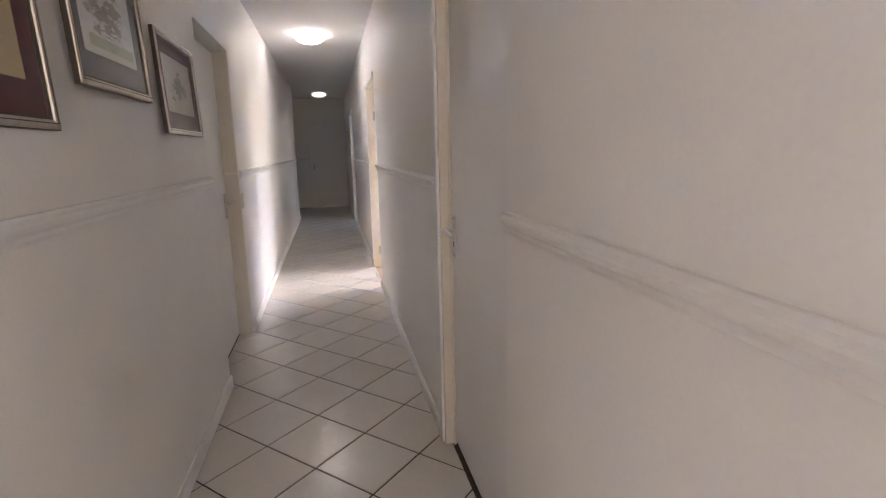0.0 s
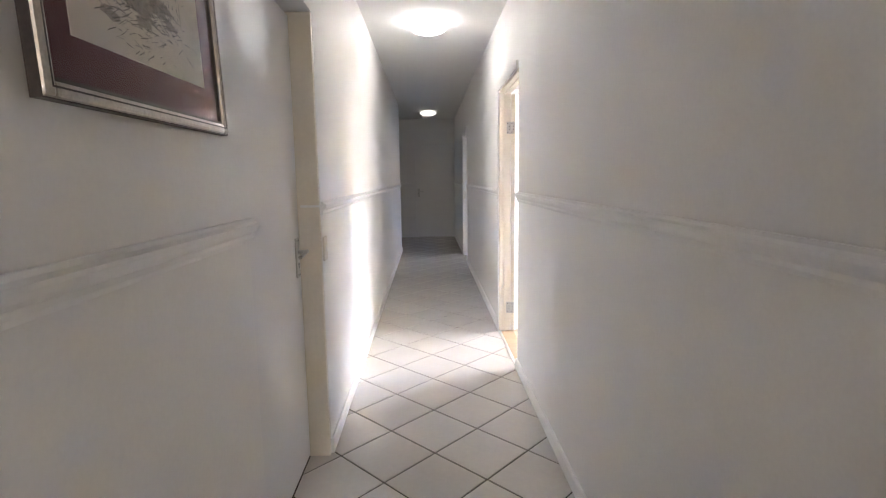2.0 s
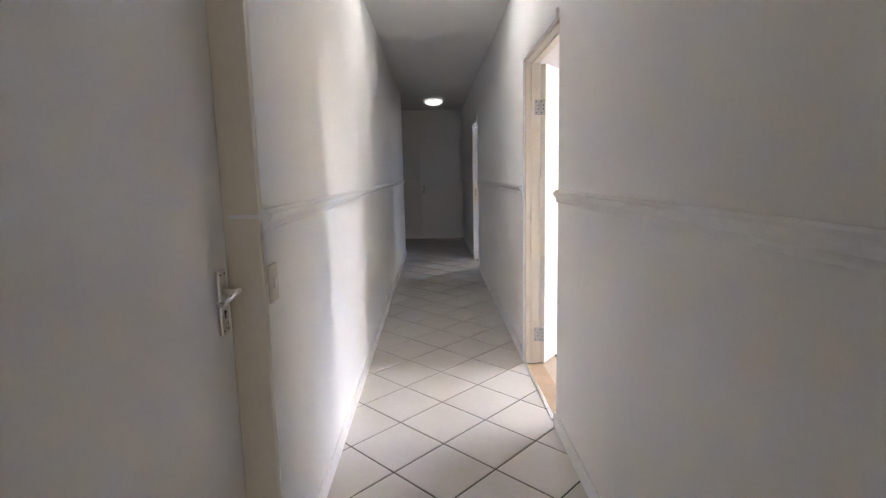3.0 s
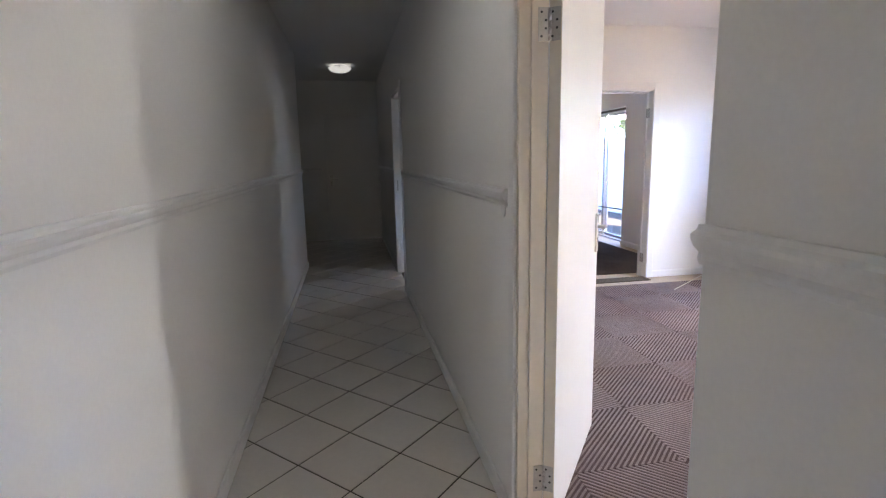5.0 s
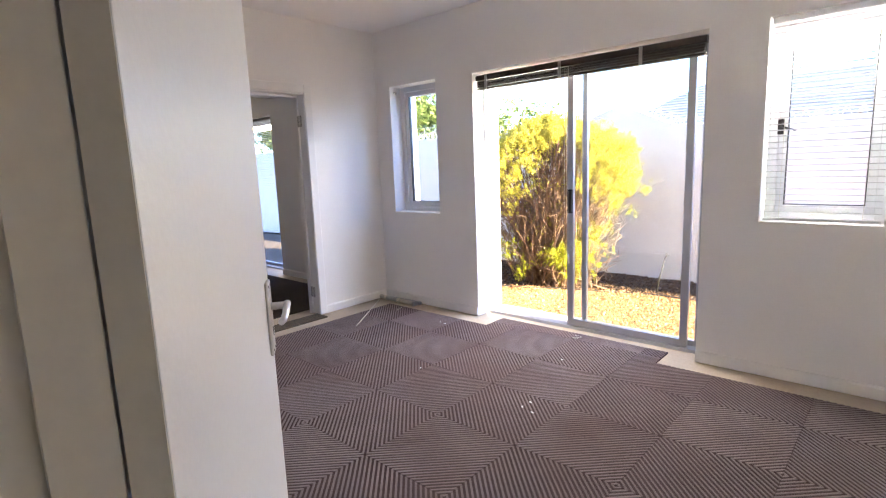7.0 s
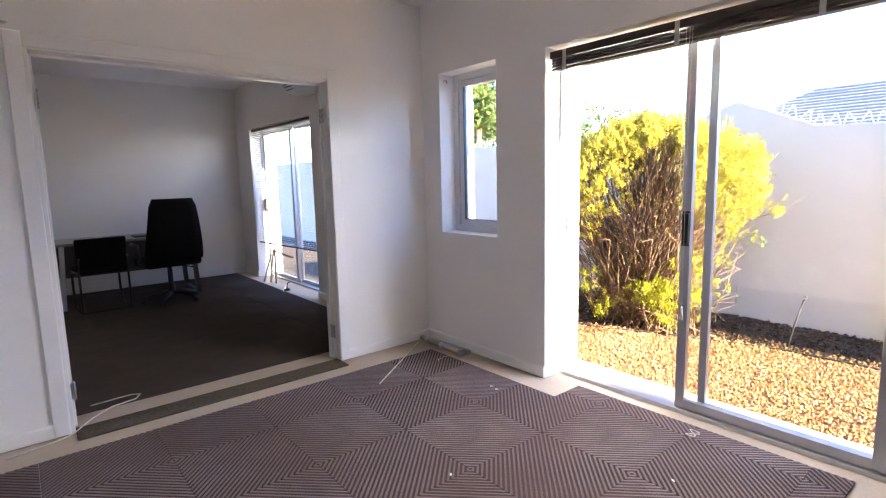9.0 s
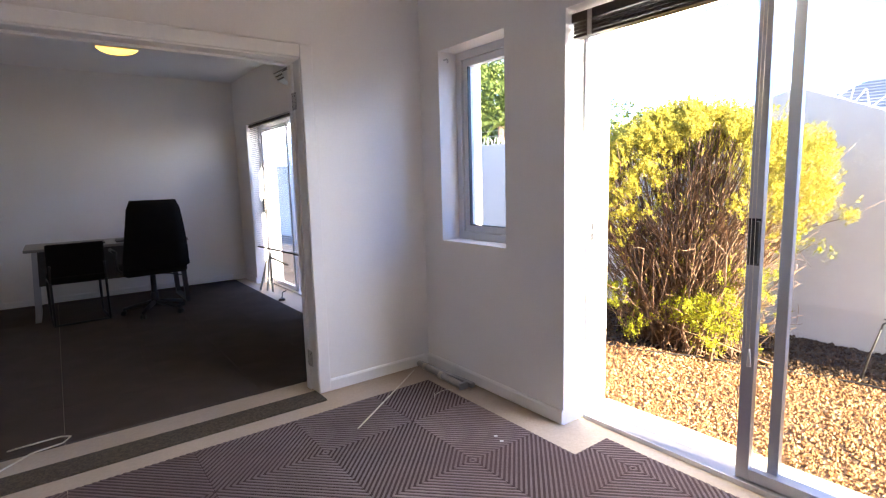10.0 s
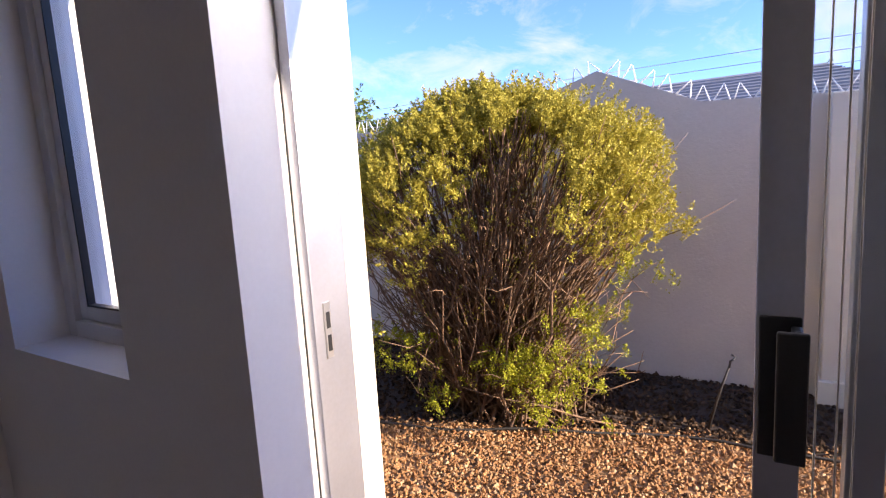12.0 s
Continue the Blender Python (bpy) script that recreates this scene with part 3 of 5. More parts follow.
for z in (1.775, 0.215):
    bm = bmesh.new()
    box(bm, 0.610, 0.6455, 6.4165, 6.4195, z - 0.05, z + 0.05, m=d2i)
    box(bm, -0.0025, 0.0005, -0.036, -0.002, z - 0.05, z + 0.05)
    for k in range(5):
        cyl(bm, d2i @ Vector((0.648, 6.4165, z - 0.049 + 0.02 * k)), d2i @ Vector((0.648, 6.4165, z - 0.032 + 0.02 * k)), 0.006, seg=8)
    hp = part("hinge", bm, STEEL, d2, "steel butt hinge with screws")
    bm = bmesh.new()
    for dz in (-0.036, -0.012, 0.012, 0.036):
        xx = 0.620 if abs(dz) > 0.02 else 0.634
        cyl(bm, d2i @ Vector((xx, 6.4168, z + dz)), d2i @ Vector((xx, 6.4155, z + dz)), 0.004, seg=7)
        yy = -0.010 if abs(dz) > 0.02 else -0.024
        cyl(bm, (-0.002, yy, z + dz), (-0.0036, yy, z + dz), 0.004, seg=7)
    part("screw", bm, BLACK, hp)
bm = bmesh.new()
box(bm, -0.0015, 0.0, -0.0385, -0.0015, 0.014, 2.048)
part("leaf_edge", bm, CREAM, d2, "cream painted hinge edge")
# doorway into the office, open
door_frame("door_frame_3", 10.12, 11.02, 2.09, "w", "white painted frame of the open office doorway", jamb=TRIM)
bm = bmesh.new()
box(bm, 0.574, 0.60, 10.9885, 10.9905, 1.0, 1.12)
tagged(link("strike_plate", bm, STEEL), "dark steel strike plate on the door frame", "strike plate")

# recessed door in the west wall
root = empty("door_4", pose(XL - 0.10, 3.92, 0), "closed white flush door set back in a plain reveal", "door", kind="structure")
bm = bmesh.new()
box(bm, -0.04, 0.0, -0.5, 0.458, 0.012, 2.085, 0.002)
part("leaf", bm, DOORP, root, "white painted flush leaf")
bm = bmesh.new()
box(bm, -0.045, 0.0985, 0.462, 0.488, 0, 2.102, 0.002)
part("jamb", bm, CREAM, root, "cream gloss jamb")
lever_set(root, pose(0.0, 0.395, 1.01, 0, 0, -90), 1)

# door at the corridor's end
root = empty("door_5", pose(0.085, YEND, 0), "closed white flush door at the dark corridor's end", "door", kind="structure")
bm = bmesh.new()
box(bm, -0.415, 0.415, -0.018, -0.001, 0.018, 2.08, 0.002)
part("leaf", bm, DOORP, root, "white painted flush leaf")
for b in ((-0.46, -0.42, -0.026, -0.001, 0, 2.13), (0.42, 0.445, -0.026, -0.001, 0, 2.13), (-0.42, 0.42, -0.026, -0.001, 2.085, 2.13)):
    bm = bmesh.new()
    box(bm, *b, 0.003)
    part("architrave", bm, TRIM, root)
lever_set(root, pose(-0.36, -0.018, 1.03, 0, 0, 180), -1)
bm = bmesh.new()
box(bm, -0.36, 0.40, -0.03, -0.004, 0.001, 0.017)
part("threshold_bar", bm, SATIN, root, "bright metal threshold bar")

# frame of the wide opening between the room and the office, its doors taken off
root = empty("door_frame_4", pose(2.42, YN, 0), "white frame of a wide opening, its double doors removed", "door frame", kind="structure")
inv = root.matrix_basis.inverted()
for nm, b in (("jamb", (1.57, 1.60, YN - 0.004, YN2 + 0.004, 0, 2.06)), ("jamb", (3.235, 3.265, YN - 0.004, YN2 + 0.004, 0, 2.06)), ("head", (1.60, 3.235, YN - 0.004, YN2 + 0.004, 2.03, 2.06))):
    bm = bmesh.new()
    box(bm, *b, 0.003, m=inv)
    part(nm, bm, TRIM, root)
for b in ((1.60, 1.615, YN + 0.09, YN2 - 0.02, 0, 2.03), (3.22, 3.235, YN + 0.09, YN2 - 0.02, 0, 2.03), (1.615, 3.22, YN + 0.09, YN2 - 0.02, 2.015, 2.03)):
    bm = bmesh.new()
    box(bm, *b, 0.002, m=inv)
    part("door_stop", bm, TRIM, root)
for b in ((1.505, 1.58, YN - 0.018, YN - 0.0005, 0, 2.115), (3.238, 3.315, YN - 0.018, YN - 0.0005, 0, 2.115), (1.58, 3.238, YN - 0.018, YN - 0.0005, 2.04, 2.115)):
    bm = bmesh.new()
    box(bm, *b, 0.006, m=inv)
    part("architrave", bm, TRIM, root, "rounded white architrave")
for x, rot in ((1.6165, -90), (3.2185, 90)):
    for z in (1.80, 0.22):
        hinge(root, x - 2.42, 0.055, z, rot)

# ---- sliding doors and windows ----
def bars(parent, name, rects, x0, x1, mat, inv, label="", bevel=0.002):
    for y0, y1, z0, z1 in rects:
        bm = bmesh.new()
        box(bm, x0, x1, y0, y1, z0, z1, bevel, m=inv)
        part(name, bm, mat, parent, label)


def pane(parent, x, y0, y1, z0, z1, inv):
    bm = bmesh.new()
    box(bm, x - 0.002, x + 0.002, y0, y1, z0, z1, m=inv)
    ob = part("pane", bm, GLASS, parent, "clear glass pane")
    ob.visible_shadow = False
    return ob


def glazed_leaf(parent, x0, x1, y0, y1, z0, z1, inv, w=0.045, mat=ALU, name="sash"):
    bars(parent, name + "_stile", [(y0, y0 + w, z0, z1), (y1 - w, y1, z0, z1)], x0, x1, mat, inv)
    bars(parent, name + "_rail", [(y0 + w, y1 - w, z0, z0 + w), (y0 + w, y1 - w, z1 - w, z1)], x0, x1, mat, inv)
    pane(parent, (x0 + x1) / 2, y0 + w - 0.004, y1 - w + 0.004, z0 + w - 0.004, z1 - w + 0.004, inv)


def sliding_door(name, y0, y1, top, open_to, label):
    """Frame set in the wall's depth; the moving panel is slid aside and leaves a gap at the far end."""
    root = empty(name, pose(XE + 0.16, (y0 + y1) / 2, 0), label, "sliding door", kind="structure")
    inv = root.matrix_basis.inverted()
    xa, xb = 4.235, 4.345
    bars(root, "outer_frame", [(y0, y0 + 0.03, 0.0, top), (y1 - 0.03, y1, 0.0, top), (y0 + 0.03, y1 - 0.03, top - 0.035, top), (y0 + 0.03, y1 - 0.03, -0.018, 0.018)], xa, xb, ALU, inv, "natural aluminium frame")
    glazed_leaf(root, 4.302, 4.334, y0 + 0.03, y0 + 0.945, 0.02, top - 0.037, inv, 0.042, name="fixed_panel")
    glazed_leaf(root, 4.256, 4.290, open_to - 0.94, open_to, 0.02, top - 0.037, inv, 0.052, name="sliding_panel")
    bm = bmesh.new()
    box(bm, 4.250, 4.257, open_to - 0.050, open_to - 0.004, 0.945, 1.135, 0.002, m=inv)
    box(bm, 4.222, 4.251, open_to - 0.050, open_to - 0.038, 0.955, 1.125, 0.003, m=inv)
    box(bm, 4.216, 4.224, open_to - 0.056, open_to - 0.022, 0.955, 1.125, 0.003, m=inv)
    part("pull_handle", bm, BLACK, root, "black plastic pull handle")
    bm = bmesh.new()
    box(bm, 4.262, 4.280, y1 - 0.034, y1 - 0.0295, 0.97, 1.09, m=inv)
    keep = part("lock_keep", bm, SATIN, root, "lock keep in the jamb")
    bm = bmesh.new()
    box(bm, 4.266, 4.276, y1 - 0.0352, y1 - 0.0335, 0.985, 1.02, m=inv)
    box(bm, 4.266, 4.276, y1 - 0.0352, y1 - 0.0335, 1.035, 1.07, m=inv)
    part("lock_slot", bm, BLACK, keep)
    return root


for y0, y1, tag in ((8.7305, 8.7345, "north"), (6.8805, 6.8845, "south")):
    slab("trim_outer_reveal_" + tag, 4.3465, XO + 0.002, y0, y1, -0.02, 2.12, OUTWALL, "cream outside plaster round the sliding door", "door reveal")
sliding_door("sliding_door_1", 6.88, 8.735, 2.125, 7.93, "aluminium sliding glass door standing half open to the garden")
sliding_door("sliding_door_2", 12.05, 13.95, 2.07, 13.91, "aluminium sliding glass door of the office")


def casement(name, y0, y1, z0, z1, label, stay):
    root = empty(name, pose(XE + 0.2, (y0 + y1) / 2, z0), label, "window", kind="structure")
    inv = root.matrix_basis.inverted()
    xa, xb = 4.232, 4.345
    bars(root, "window_frame", [(y0, y0 + 0.05, z0, z1), (y1 - 0.05, y1, z0, z1), (y0 + 0.05, y1 - 0.05, z0, z0 + 0.05), (y0 + 0.05, y1 - 0.05, z1 - 0.05, z1)], xa, xb, ALUW, inv, "white coated aluminium frame")
    glazed_leaf(root, 4.25, 4.30, y0 + 0.052, y1 - 0.052, z0 + 0.052, z1 - 0.052, inv, 0.042, mat=ALUW, name="sash")
    bars(root, "gasket", [(y0 + 0.094, y0 + 0.100, z0 + 0.094, z1 - 0.094), (y1 - 0.100, y1 - 0.094, z0 + 0.094, z1 - 0.094), (y0 + 0.1, y1 - 0.1, z0 + 0.094, z0 + 0.100)], 4.252, 4.274, BLACK, inv, "black rubber gasket", 0)
    if stay:
        bm = bmesh.new()
        box(bm, 4.225, 4.251, y1 - 0.075, y1 - 0.045, (z0 + z1) / 2 - 0.07, (z0 + z1) / 2 + 0.02, 0.004, m=inv)
        tube(bm, [inv @ Vector(p) for p in ((4.226, y1 - 0.06, (z0 + z1) / 2), (4.21, y1 - 0.08, (z0 + z1) / 2 - 0.03), (4.205, y1 - 0.14, (z0 + z1) / 2 - 0.05))], 0.007, 6)
        part("casement_handle", bm, BLACK, root, "black casement handle")
    return root


casement("window_1", 9.165, 9.775, 0.915, 2.135, "tall narrow white aluminium window in a deep reveal", False)
casement("window_2", 5.98, 6.56, 0.955, 2.125, "white aluminium casement window behind a blind", True)
# ---- carpets ----
PITCH, GX, GY = 0.513, 3.478, 9.275


def clip_poly(poly, x0, x1, y0, y1):
    for ax, lim, sgn in ((0, x0, 1), (0, x1, -1), (1, y0, 1), (1, y1, -1)):
        res = []
        for i, p in enumerate(poly):
            q = poly[(i + 1) % len(poly)]
            dp, dq = sgn * (p[ax] - lim), sgn * (q[ax] - lim)
            if dp >= 0:
                res.append(p)
            if (dp >= 0) != (dq >= 0):
                t = dp / (dp - dq)
                res.append((p[0] + t * (q[0] - p[0]), p[1] + t * (q[1] - p[1])))
        poly = res
        if len(poly) < 3:
            return []
    return poly


def carpet_mesh(name, s, lim, mats, rib, n=17, lift=0.004):
    """One carpet tile of side s with diagonal ribs, cut to lim (x0, x1, y0, y1) in its own place."""
    verts, faces, mi = [], [], []

    def prism(poly, z0, z1, m):
        k = len(verts)
        c = len(poly)
        verts.extend((x, y, z1) for x, y in poly)
        verts.extend((x, y, z0) for x, y in poly)
        faces.append(tuple(range(k, k + c)))
        mi.append(m)
        for i in range(c):
            j = (i + 1) % c
            faces.append((k + i, k + c + i, k + c + j, k + j))
            mi.append(m)

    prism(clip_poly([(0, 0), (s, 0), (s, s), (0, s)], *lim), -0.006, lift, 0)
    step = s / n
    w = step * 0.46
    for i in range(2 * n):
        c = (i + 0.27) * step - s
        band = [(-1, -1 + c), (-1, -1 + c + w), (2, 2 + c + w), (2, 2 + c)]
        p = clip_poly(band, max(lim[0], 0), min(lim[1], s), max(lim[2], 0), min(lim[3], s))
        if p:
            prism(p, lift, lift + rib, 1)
    me = bpy.data.meshes.new(name)
    me.from_pydata(verts, [], faces)
    for m in mats:
        me.materials.append(m)
    me.polygons.foreach_set("material_index", mi)
    me.update()
    return me


def carpet(root_name, x0, x1, y0, y1, mats, label, piece, extra=(), rib=0.0025):
    root = empty(root_name, pose(0, 0, 0), label, "carpet", kind="structure")
    s = PITCH - 0.002
    cache = {}
    for i in range(-8, 4):
        for j in range(-10, 12):
            cx, cy = GX + i * PITCH, GY + j * PITCH
            turn = (i + j) % 2
            for a in ((x0, x1, y0, y1), *extra):
                if not (cx + s > a[0] + 0.004 and cx < a[1] - 0.004 and cy + s > a[2] + 0.004 and cy < a[3] - 0.004):
                    continue
                lim = [max(0, a[0] - cx), min(s, a[1] - cx), max(0, a[2] - cy), min(s, a[3] - cy)]
                if turn:      # ribs the other way: the tile turned a quarter about its middle
                    lim = [lim[2], lim[3], s - lim[1], s - lim[0]]
                key = (turn, *[round(v, 3) for v in lim])
                if key not in cache:
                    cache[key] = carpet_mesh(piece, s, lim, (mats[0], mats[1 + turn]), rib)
                ob = new(piece, cache[key])
                m = pose(cx, cy, 0)
                if turn:
                    m = m @ Matrix.Translation((s, 0, 0)) @ pose(0, 0, 0, 0, 0, 90)
                ob.matrix_basis = m
                ob.parent = root
    return root


# ---- corridor things ----
def ceiling_lamp(x, y, mat, label, r=0.155, drop=0.0):
    root = empty("ceiling_lamp", pose(x, y, CEILZ - drop), label, "ceiling lamp")
    bm = bmesh.new()
    cyl(bm, (0, 0, 0), (0, 0, -0.018), 0.085, 0.08, seg=28)
    if drop:
        cyl(bm, (0, 0, -0.01), (0, 0, drop - 0.012), 0.009, 0.009, seg=12)
        cyl(bm, (0, 0, drop - 0.02), (0, 0, drop), 0.03, 0.05, seg=24)
    part("base_plate", bm, ALUW, root, "pale metal base plate")
    bm = bmesh.new()
    rings = []
    for k in range(7):
        a = k / 6 * math.pi / 2
        rr, z = r * math.cos(a), -0.035 - 0.062 * math.sin(a)
        rings.append([bm.verts.new((rr * math.cos(2 * math.pi * i / 32), rr * math.sin(2 * math.pi * i / 32), z)) for i in range(32)] if k < 6 else [bm.verts.new((0, 0, z))])
    for a, b in zip(rings, rings[1:]):
        for i in range(32):
            vs = (a[i], a[(i + 1) % 32], b[(i + 1) % 32], b[i]) if len(b) > 1 else (a[i], a[(i + 1) % 32], b[0])
            bm.faces.new(vs).smooth = True
    top = [bm.verts.new((v.co.x * 0.99, v.co.y * 0.99, -0.028)) for v in rings[0]]
    for i in range(32):
        bm.faces.new((rings[0][i], rings[0][(i + 1) % 32], top[(i + 1) % 32], top[i]))
    bm.faces.new(top)
    part("bowl", bm, mat, root, "glowing frosted glass bowl")
    for k in range(3):
        a = 0.5 + k * 2 * math.pi / 3
        bm = bmesh.new()
        c, s = math.cos(a), math.sin(a)
        tube(bm, [(0.08 * c, 0.08 * s, -0.012), (0.152 * c, 0.152 * s, -0.018), (0.163 * c, 0.163 * s, -0.030), (0.158 * c, 0.158 * s, -0.044)], 0.006, 6)
        part("clip", bm, SATIN, root, "chrome clip")
    return root


ceiling_lamp(-0.034, 6.58, LAMPGLOW, "lit frosted glass bowl lamp on the corridor ceiling")["group"] = "corridor lamps"
ceiling_lamp(-0.034, 12.5, DIMGLOW, "lit frosted glass bowl lamp on the corridor ceiling")["group"] = "corridor lamps"
ceiling_lamp(2.62, 12.68, AMBER, "amber glass bowl lamp hanging from the office ceiling", 0.17, 0.055)


def picture(y0, y1, z0, z1, mount, paper, label, border, tilt, seed, band=False):
    """A framed sketch under glass on the west wall; local x towards +y, z up, y out of the wall."""
    rnd = random.Random(seed)
    w, h = y1 - y0, z1 - z0
    root = empty("framed_picture", pose(XL + 0.004, (y0 + y1) / 2, z0 + h, 0, 0, -90) @ pose(0, 0, 0, tilt, 0, 0), label, "picture", group="sketches on the corridor wall")
    # local x runs towards -y of the world
    fw = 0.022
    for x0, x1, a, b in ((-w / 2, -w / 2 + fw, -h, 0), (w / 2 - fw, w / 2, -h, 0), (-w / 2 + fw, w / 2 - fw, -fw, 0), (-w / 2 + fw, w / 2 - fw, -h, -h + fw)):
        bm = bmesh.new()
        box(bm, x0, x1, 0, 0.020, a, b, 0.006)
        part("frame_bar", bm, FRAMEM, root, "silver-bronze moulded frame bar")
    # dark grooves between the bands of the moulding
    g0, g1 = 0.0125, 0.0150
    for x0, x1, a, b in ((-w / 2 + g0, -w / 2 + g1, -h + g0, -g0), (w / 2 - g1, w / 2 - g0, -h + g0, -g0), (-w / 2 + g1, w / 2 - g1, -g1, -g0), (-w / 2 + g1, w / 2 - g1, -h + g0, -h + g1)):
        bm = bmesh.new()
        box(bm, x0, x1, 0.012, 0.0206, a, b)
        part("frame_groove", bm, FRAMED, root, "dark line in the moulding")
    for x0, x1, a, b in ((-w / 2 - 0.002, -w / 2, -h - 0.002, 0.002), (w / 2, w / 2 + 0.002, -h - 0.002, 0.002), (-w / 2, w / 2, 0, 0.002), (-w / 2, w / 2, -h - 0.002, -h)):
        bm = bmesh.new()
        box(bm, x0, x1, 0, 0.015, a, b)
        part("frame_edge", bm, FRAMED, root, "dark outer edge of the frame")
    e = 0.006
    for x0, x1, a, b in ((-w / 2 + fw, -w / 2 + fw + e, -h + fw, -fw), (w / 2 - fw - e, w / 2 - fw, -h + fw, -fw), (-w / 2 + fw + e, w / 2 - fw - e, -fw - e, -fw), (-w / 2 + fw + e, w / 2 - fw - e, -h + fw, -h + fw + e)):
        bm = bmesh.new()
        box(bm, x0, x1, 0.002, 0.013, a, b)
        part("inner_slip", bm, FRAMED, root, "dark inner slip")
    bm = bmesh.new()
    box(bm, -w / 2 + fw, w / 2 - fw, 0.001, 0.006, -h + fw, -fw)
    part("mount", bm, mount, root, "dark card mount")
    bx0, bx1, bz0, bz1 = -w / 2 + fw + border, w / 2 - fw - border, -h + fw + border * 1.15, -fw - border
    bm = bmesh.new()
    box(bm, bx0, bx1, 0.0055, 0.0075, bz0, bz1)
    sheet = part("sheet", bm, paper, root, "drawn sheet of paper")
    bw, bh = bx1 - bx0, bz1 - bz0
    # houses, a boat and trees in ink strokes and pale washes
    bm = bmesh.new()
    for k in range(34):
        cx, cz = bx0 + bw * min(0.86, max(0.14, rnd.gauss(0.5, 0.15))), bz0 + bh * min(0.75, max(0.25, rnd.gauss(0.5, 0.12)))
        lift = 0.0077 + 0.00001 * k
        a = [bm.verts.new((cx + 0.09 * bw * math.cos(t) * rnd.uniform(0.4, 1), lift, cz + 0.055 * bh * math.sin(t) * rnd.uniform(0.4, 1))) for t in [i * math.pi / 5 for i in range(10)]]
        bm.faces.new(a)
    part("wash", bm, WASH, sheet, "pale watercolour wash")
    if band:
        bm = bmesh.new()
        box(bm, bx0 + 0.06 * bw, bx0 + 0.90 * bw, 0.0074, 0.0079, bz0 + 0.08 * bh, bz0 + 0.20 * bh)
        part("ground_wash", bm, GREENWASH, sheet, "pale green strip of painted grass")
    bm = bmesh.new()

    def stroke(x0, z0_, x1, z1_, t=0.0008):
        d = Vector((x1 - x0, 0, z1_ - z0_))
        if d.length < 1e-5:
            return
        n = Vector((-d.z, 0, d.x)).normalized() * t
        p, q = Vector((x0, 0.0084, z0_)), Vector((x1, 0.0084, z1_))
        bm.faces.new([bm.verts.new(v) for v in (p - n, q - n, q + n, p + n)])

    for k in range(5):
        hx = bx0 + bw * (0.2 + 0.12 * k)
        hw, hh = bw * 0.10, bh * rnd.uniform(0.25, 0.45)
        hz = bz0 + bh * 0.42
        for sx in (0, 1):
            stroke(hx + sx * hw, hz, hx + sx * hw, hz + hh)
        stroke(hx, hz + hh, hx + hw / 2, hz + hh * 1.25)
        stroke(hx + hw / 2, hz + hh * 1.25, hx + hw, hz + hh)
        for r in range(4):
            for c in range(2):
                stroke(hx + hw * (0.25 + 0.4 * c), hz + hh * (0.12 + 0.22 * r), hx + hw * (0.25 + 0.4 * c), hz + hh * (0.20 + 0.22 * r), 0.0014)
    for k in range(300):
        x, z = bx0 + bw * min(0.95, max(0.05, rnd.gauss(0.5, 0.17))), bz0 + bh * min(0.9, max(0.08, rnd.gauss(0.38, 0.14)))
        a, ln = rnd.uniform(-0.6, 0.6), rnd.uniform(0.006, 0.028)
        stroke(x, z, min(bx1, x + ln * math.cos(a)), z + ln * math.sin(a), rnd.uniform(0.0003, 0.0009))
    tagged(part("ink_drawing", bm, INK, sheet, "ink sketch of houses and a boat"), kind="stuff")
    bm = bmesh.new()
    box(bm, -w / 2 + fw, w / 2 - fw, 0.0105, 0.012, -h + fw, -fw)
    g = part("pane", bm, PICGLASS, root, "picture glass")
    g.visible_shadow = False
    return root


picture(2.625, 3.218, 1.472, 1.885, MATRED, PAPER_C, "framed ink sketch with a burgundy mount on the wall", 0.062, 2.2, 3)
picture(1.875, 2.455, 1.575, 2.04, MATGREY, PAPER_B, "framed pale sketch with a mauve-grey mount on the wall", 0.068, 2.2, 5, band=True)
picture(1.10, 1.725, 1.447, 1.93, MATRED, PAPER_A, "framed sketch on aged paper with a burgundy mount", 0.072, 2.2, 8)

root = empty("light_switch", pose(XL, 4.45, 1.035), "cream plastic rocker light switch on the wall", "light switch")
bm = bmesh.new()
box(bm, 0, 0.010, -0.036, 0.036, -0.058, 0.058, 0.003)
part("switch_plate", bm, CREAMPLAST, root)
bm = bmesh.new()
box(bm, 0.008, 0.0145, -0.010, 0.010, -0.016, 0.016, 0.002)
part("rocker", bm, WHITEPLAST, root, "white rocker")

bm = bmesh.new()
for k, (dy, z, rr) in enumerate(((0.0, 1.205, 0.020), (0.008, 1.186, 0.025), (-0.006, 1.222, 0.015))):
    ring = [bm.verts.new((XR - 0.004, 6.585 + dy + rr * math.cos(a) * (1 + 0.2 * math.sin(3 * a + k)), z + 1.2 * rr * math.sin(a))) for a in [i * math.pi / 6 for i in range(12)]]
    back = [bm.verts.new((XR + 0.002, v.co.y, v.co.z)) for v in ring]
    bm.faces.new(ring)
    for i in range(12):
        bm.faces.new((ring[i], ring[(i + 1) % 12], back[(i + 1) % 12], back[i]))
tagged(link("plaster_patch", bm, WHITEPLAST), "white filler patch under the cut end of the dado rail", "plaster patch")

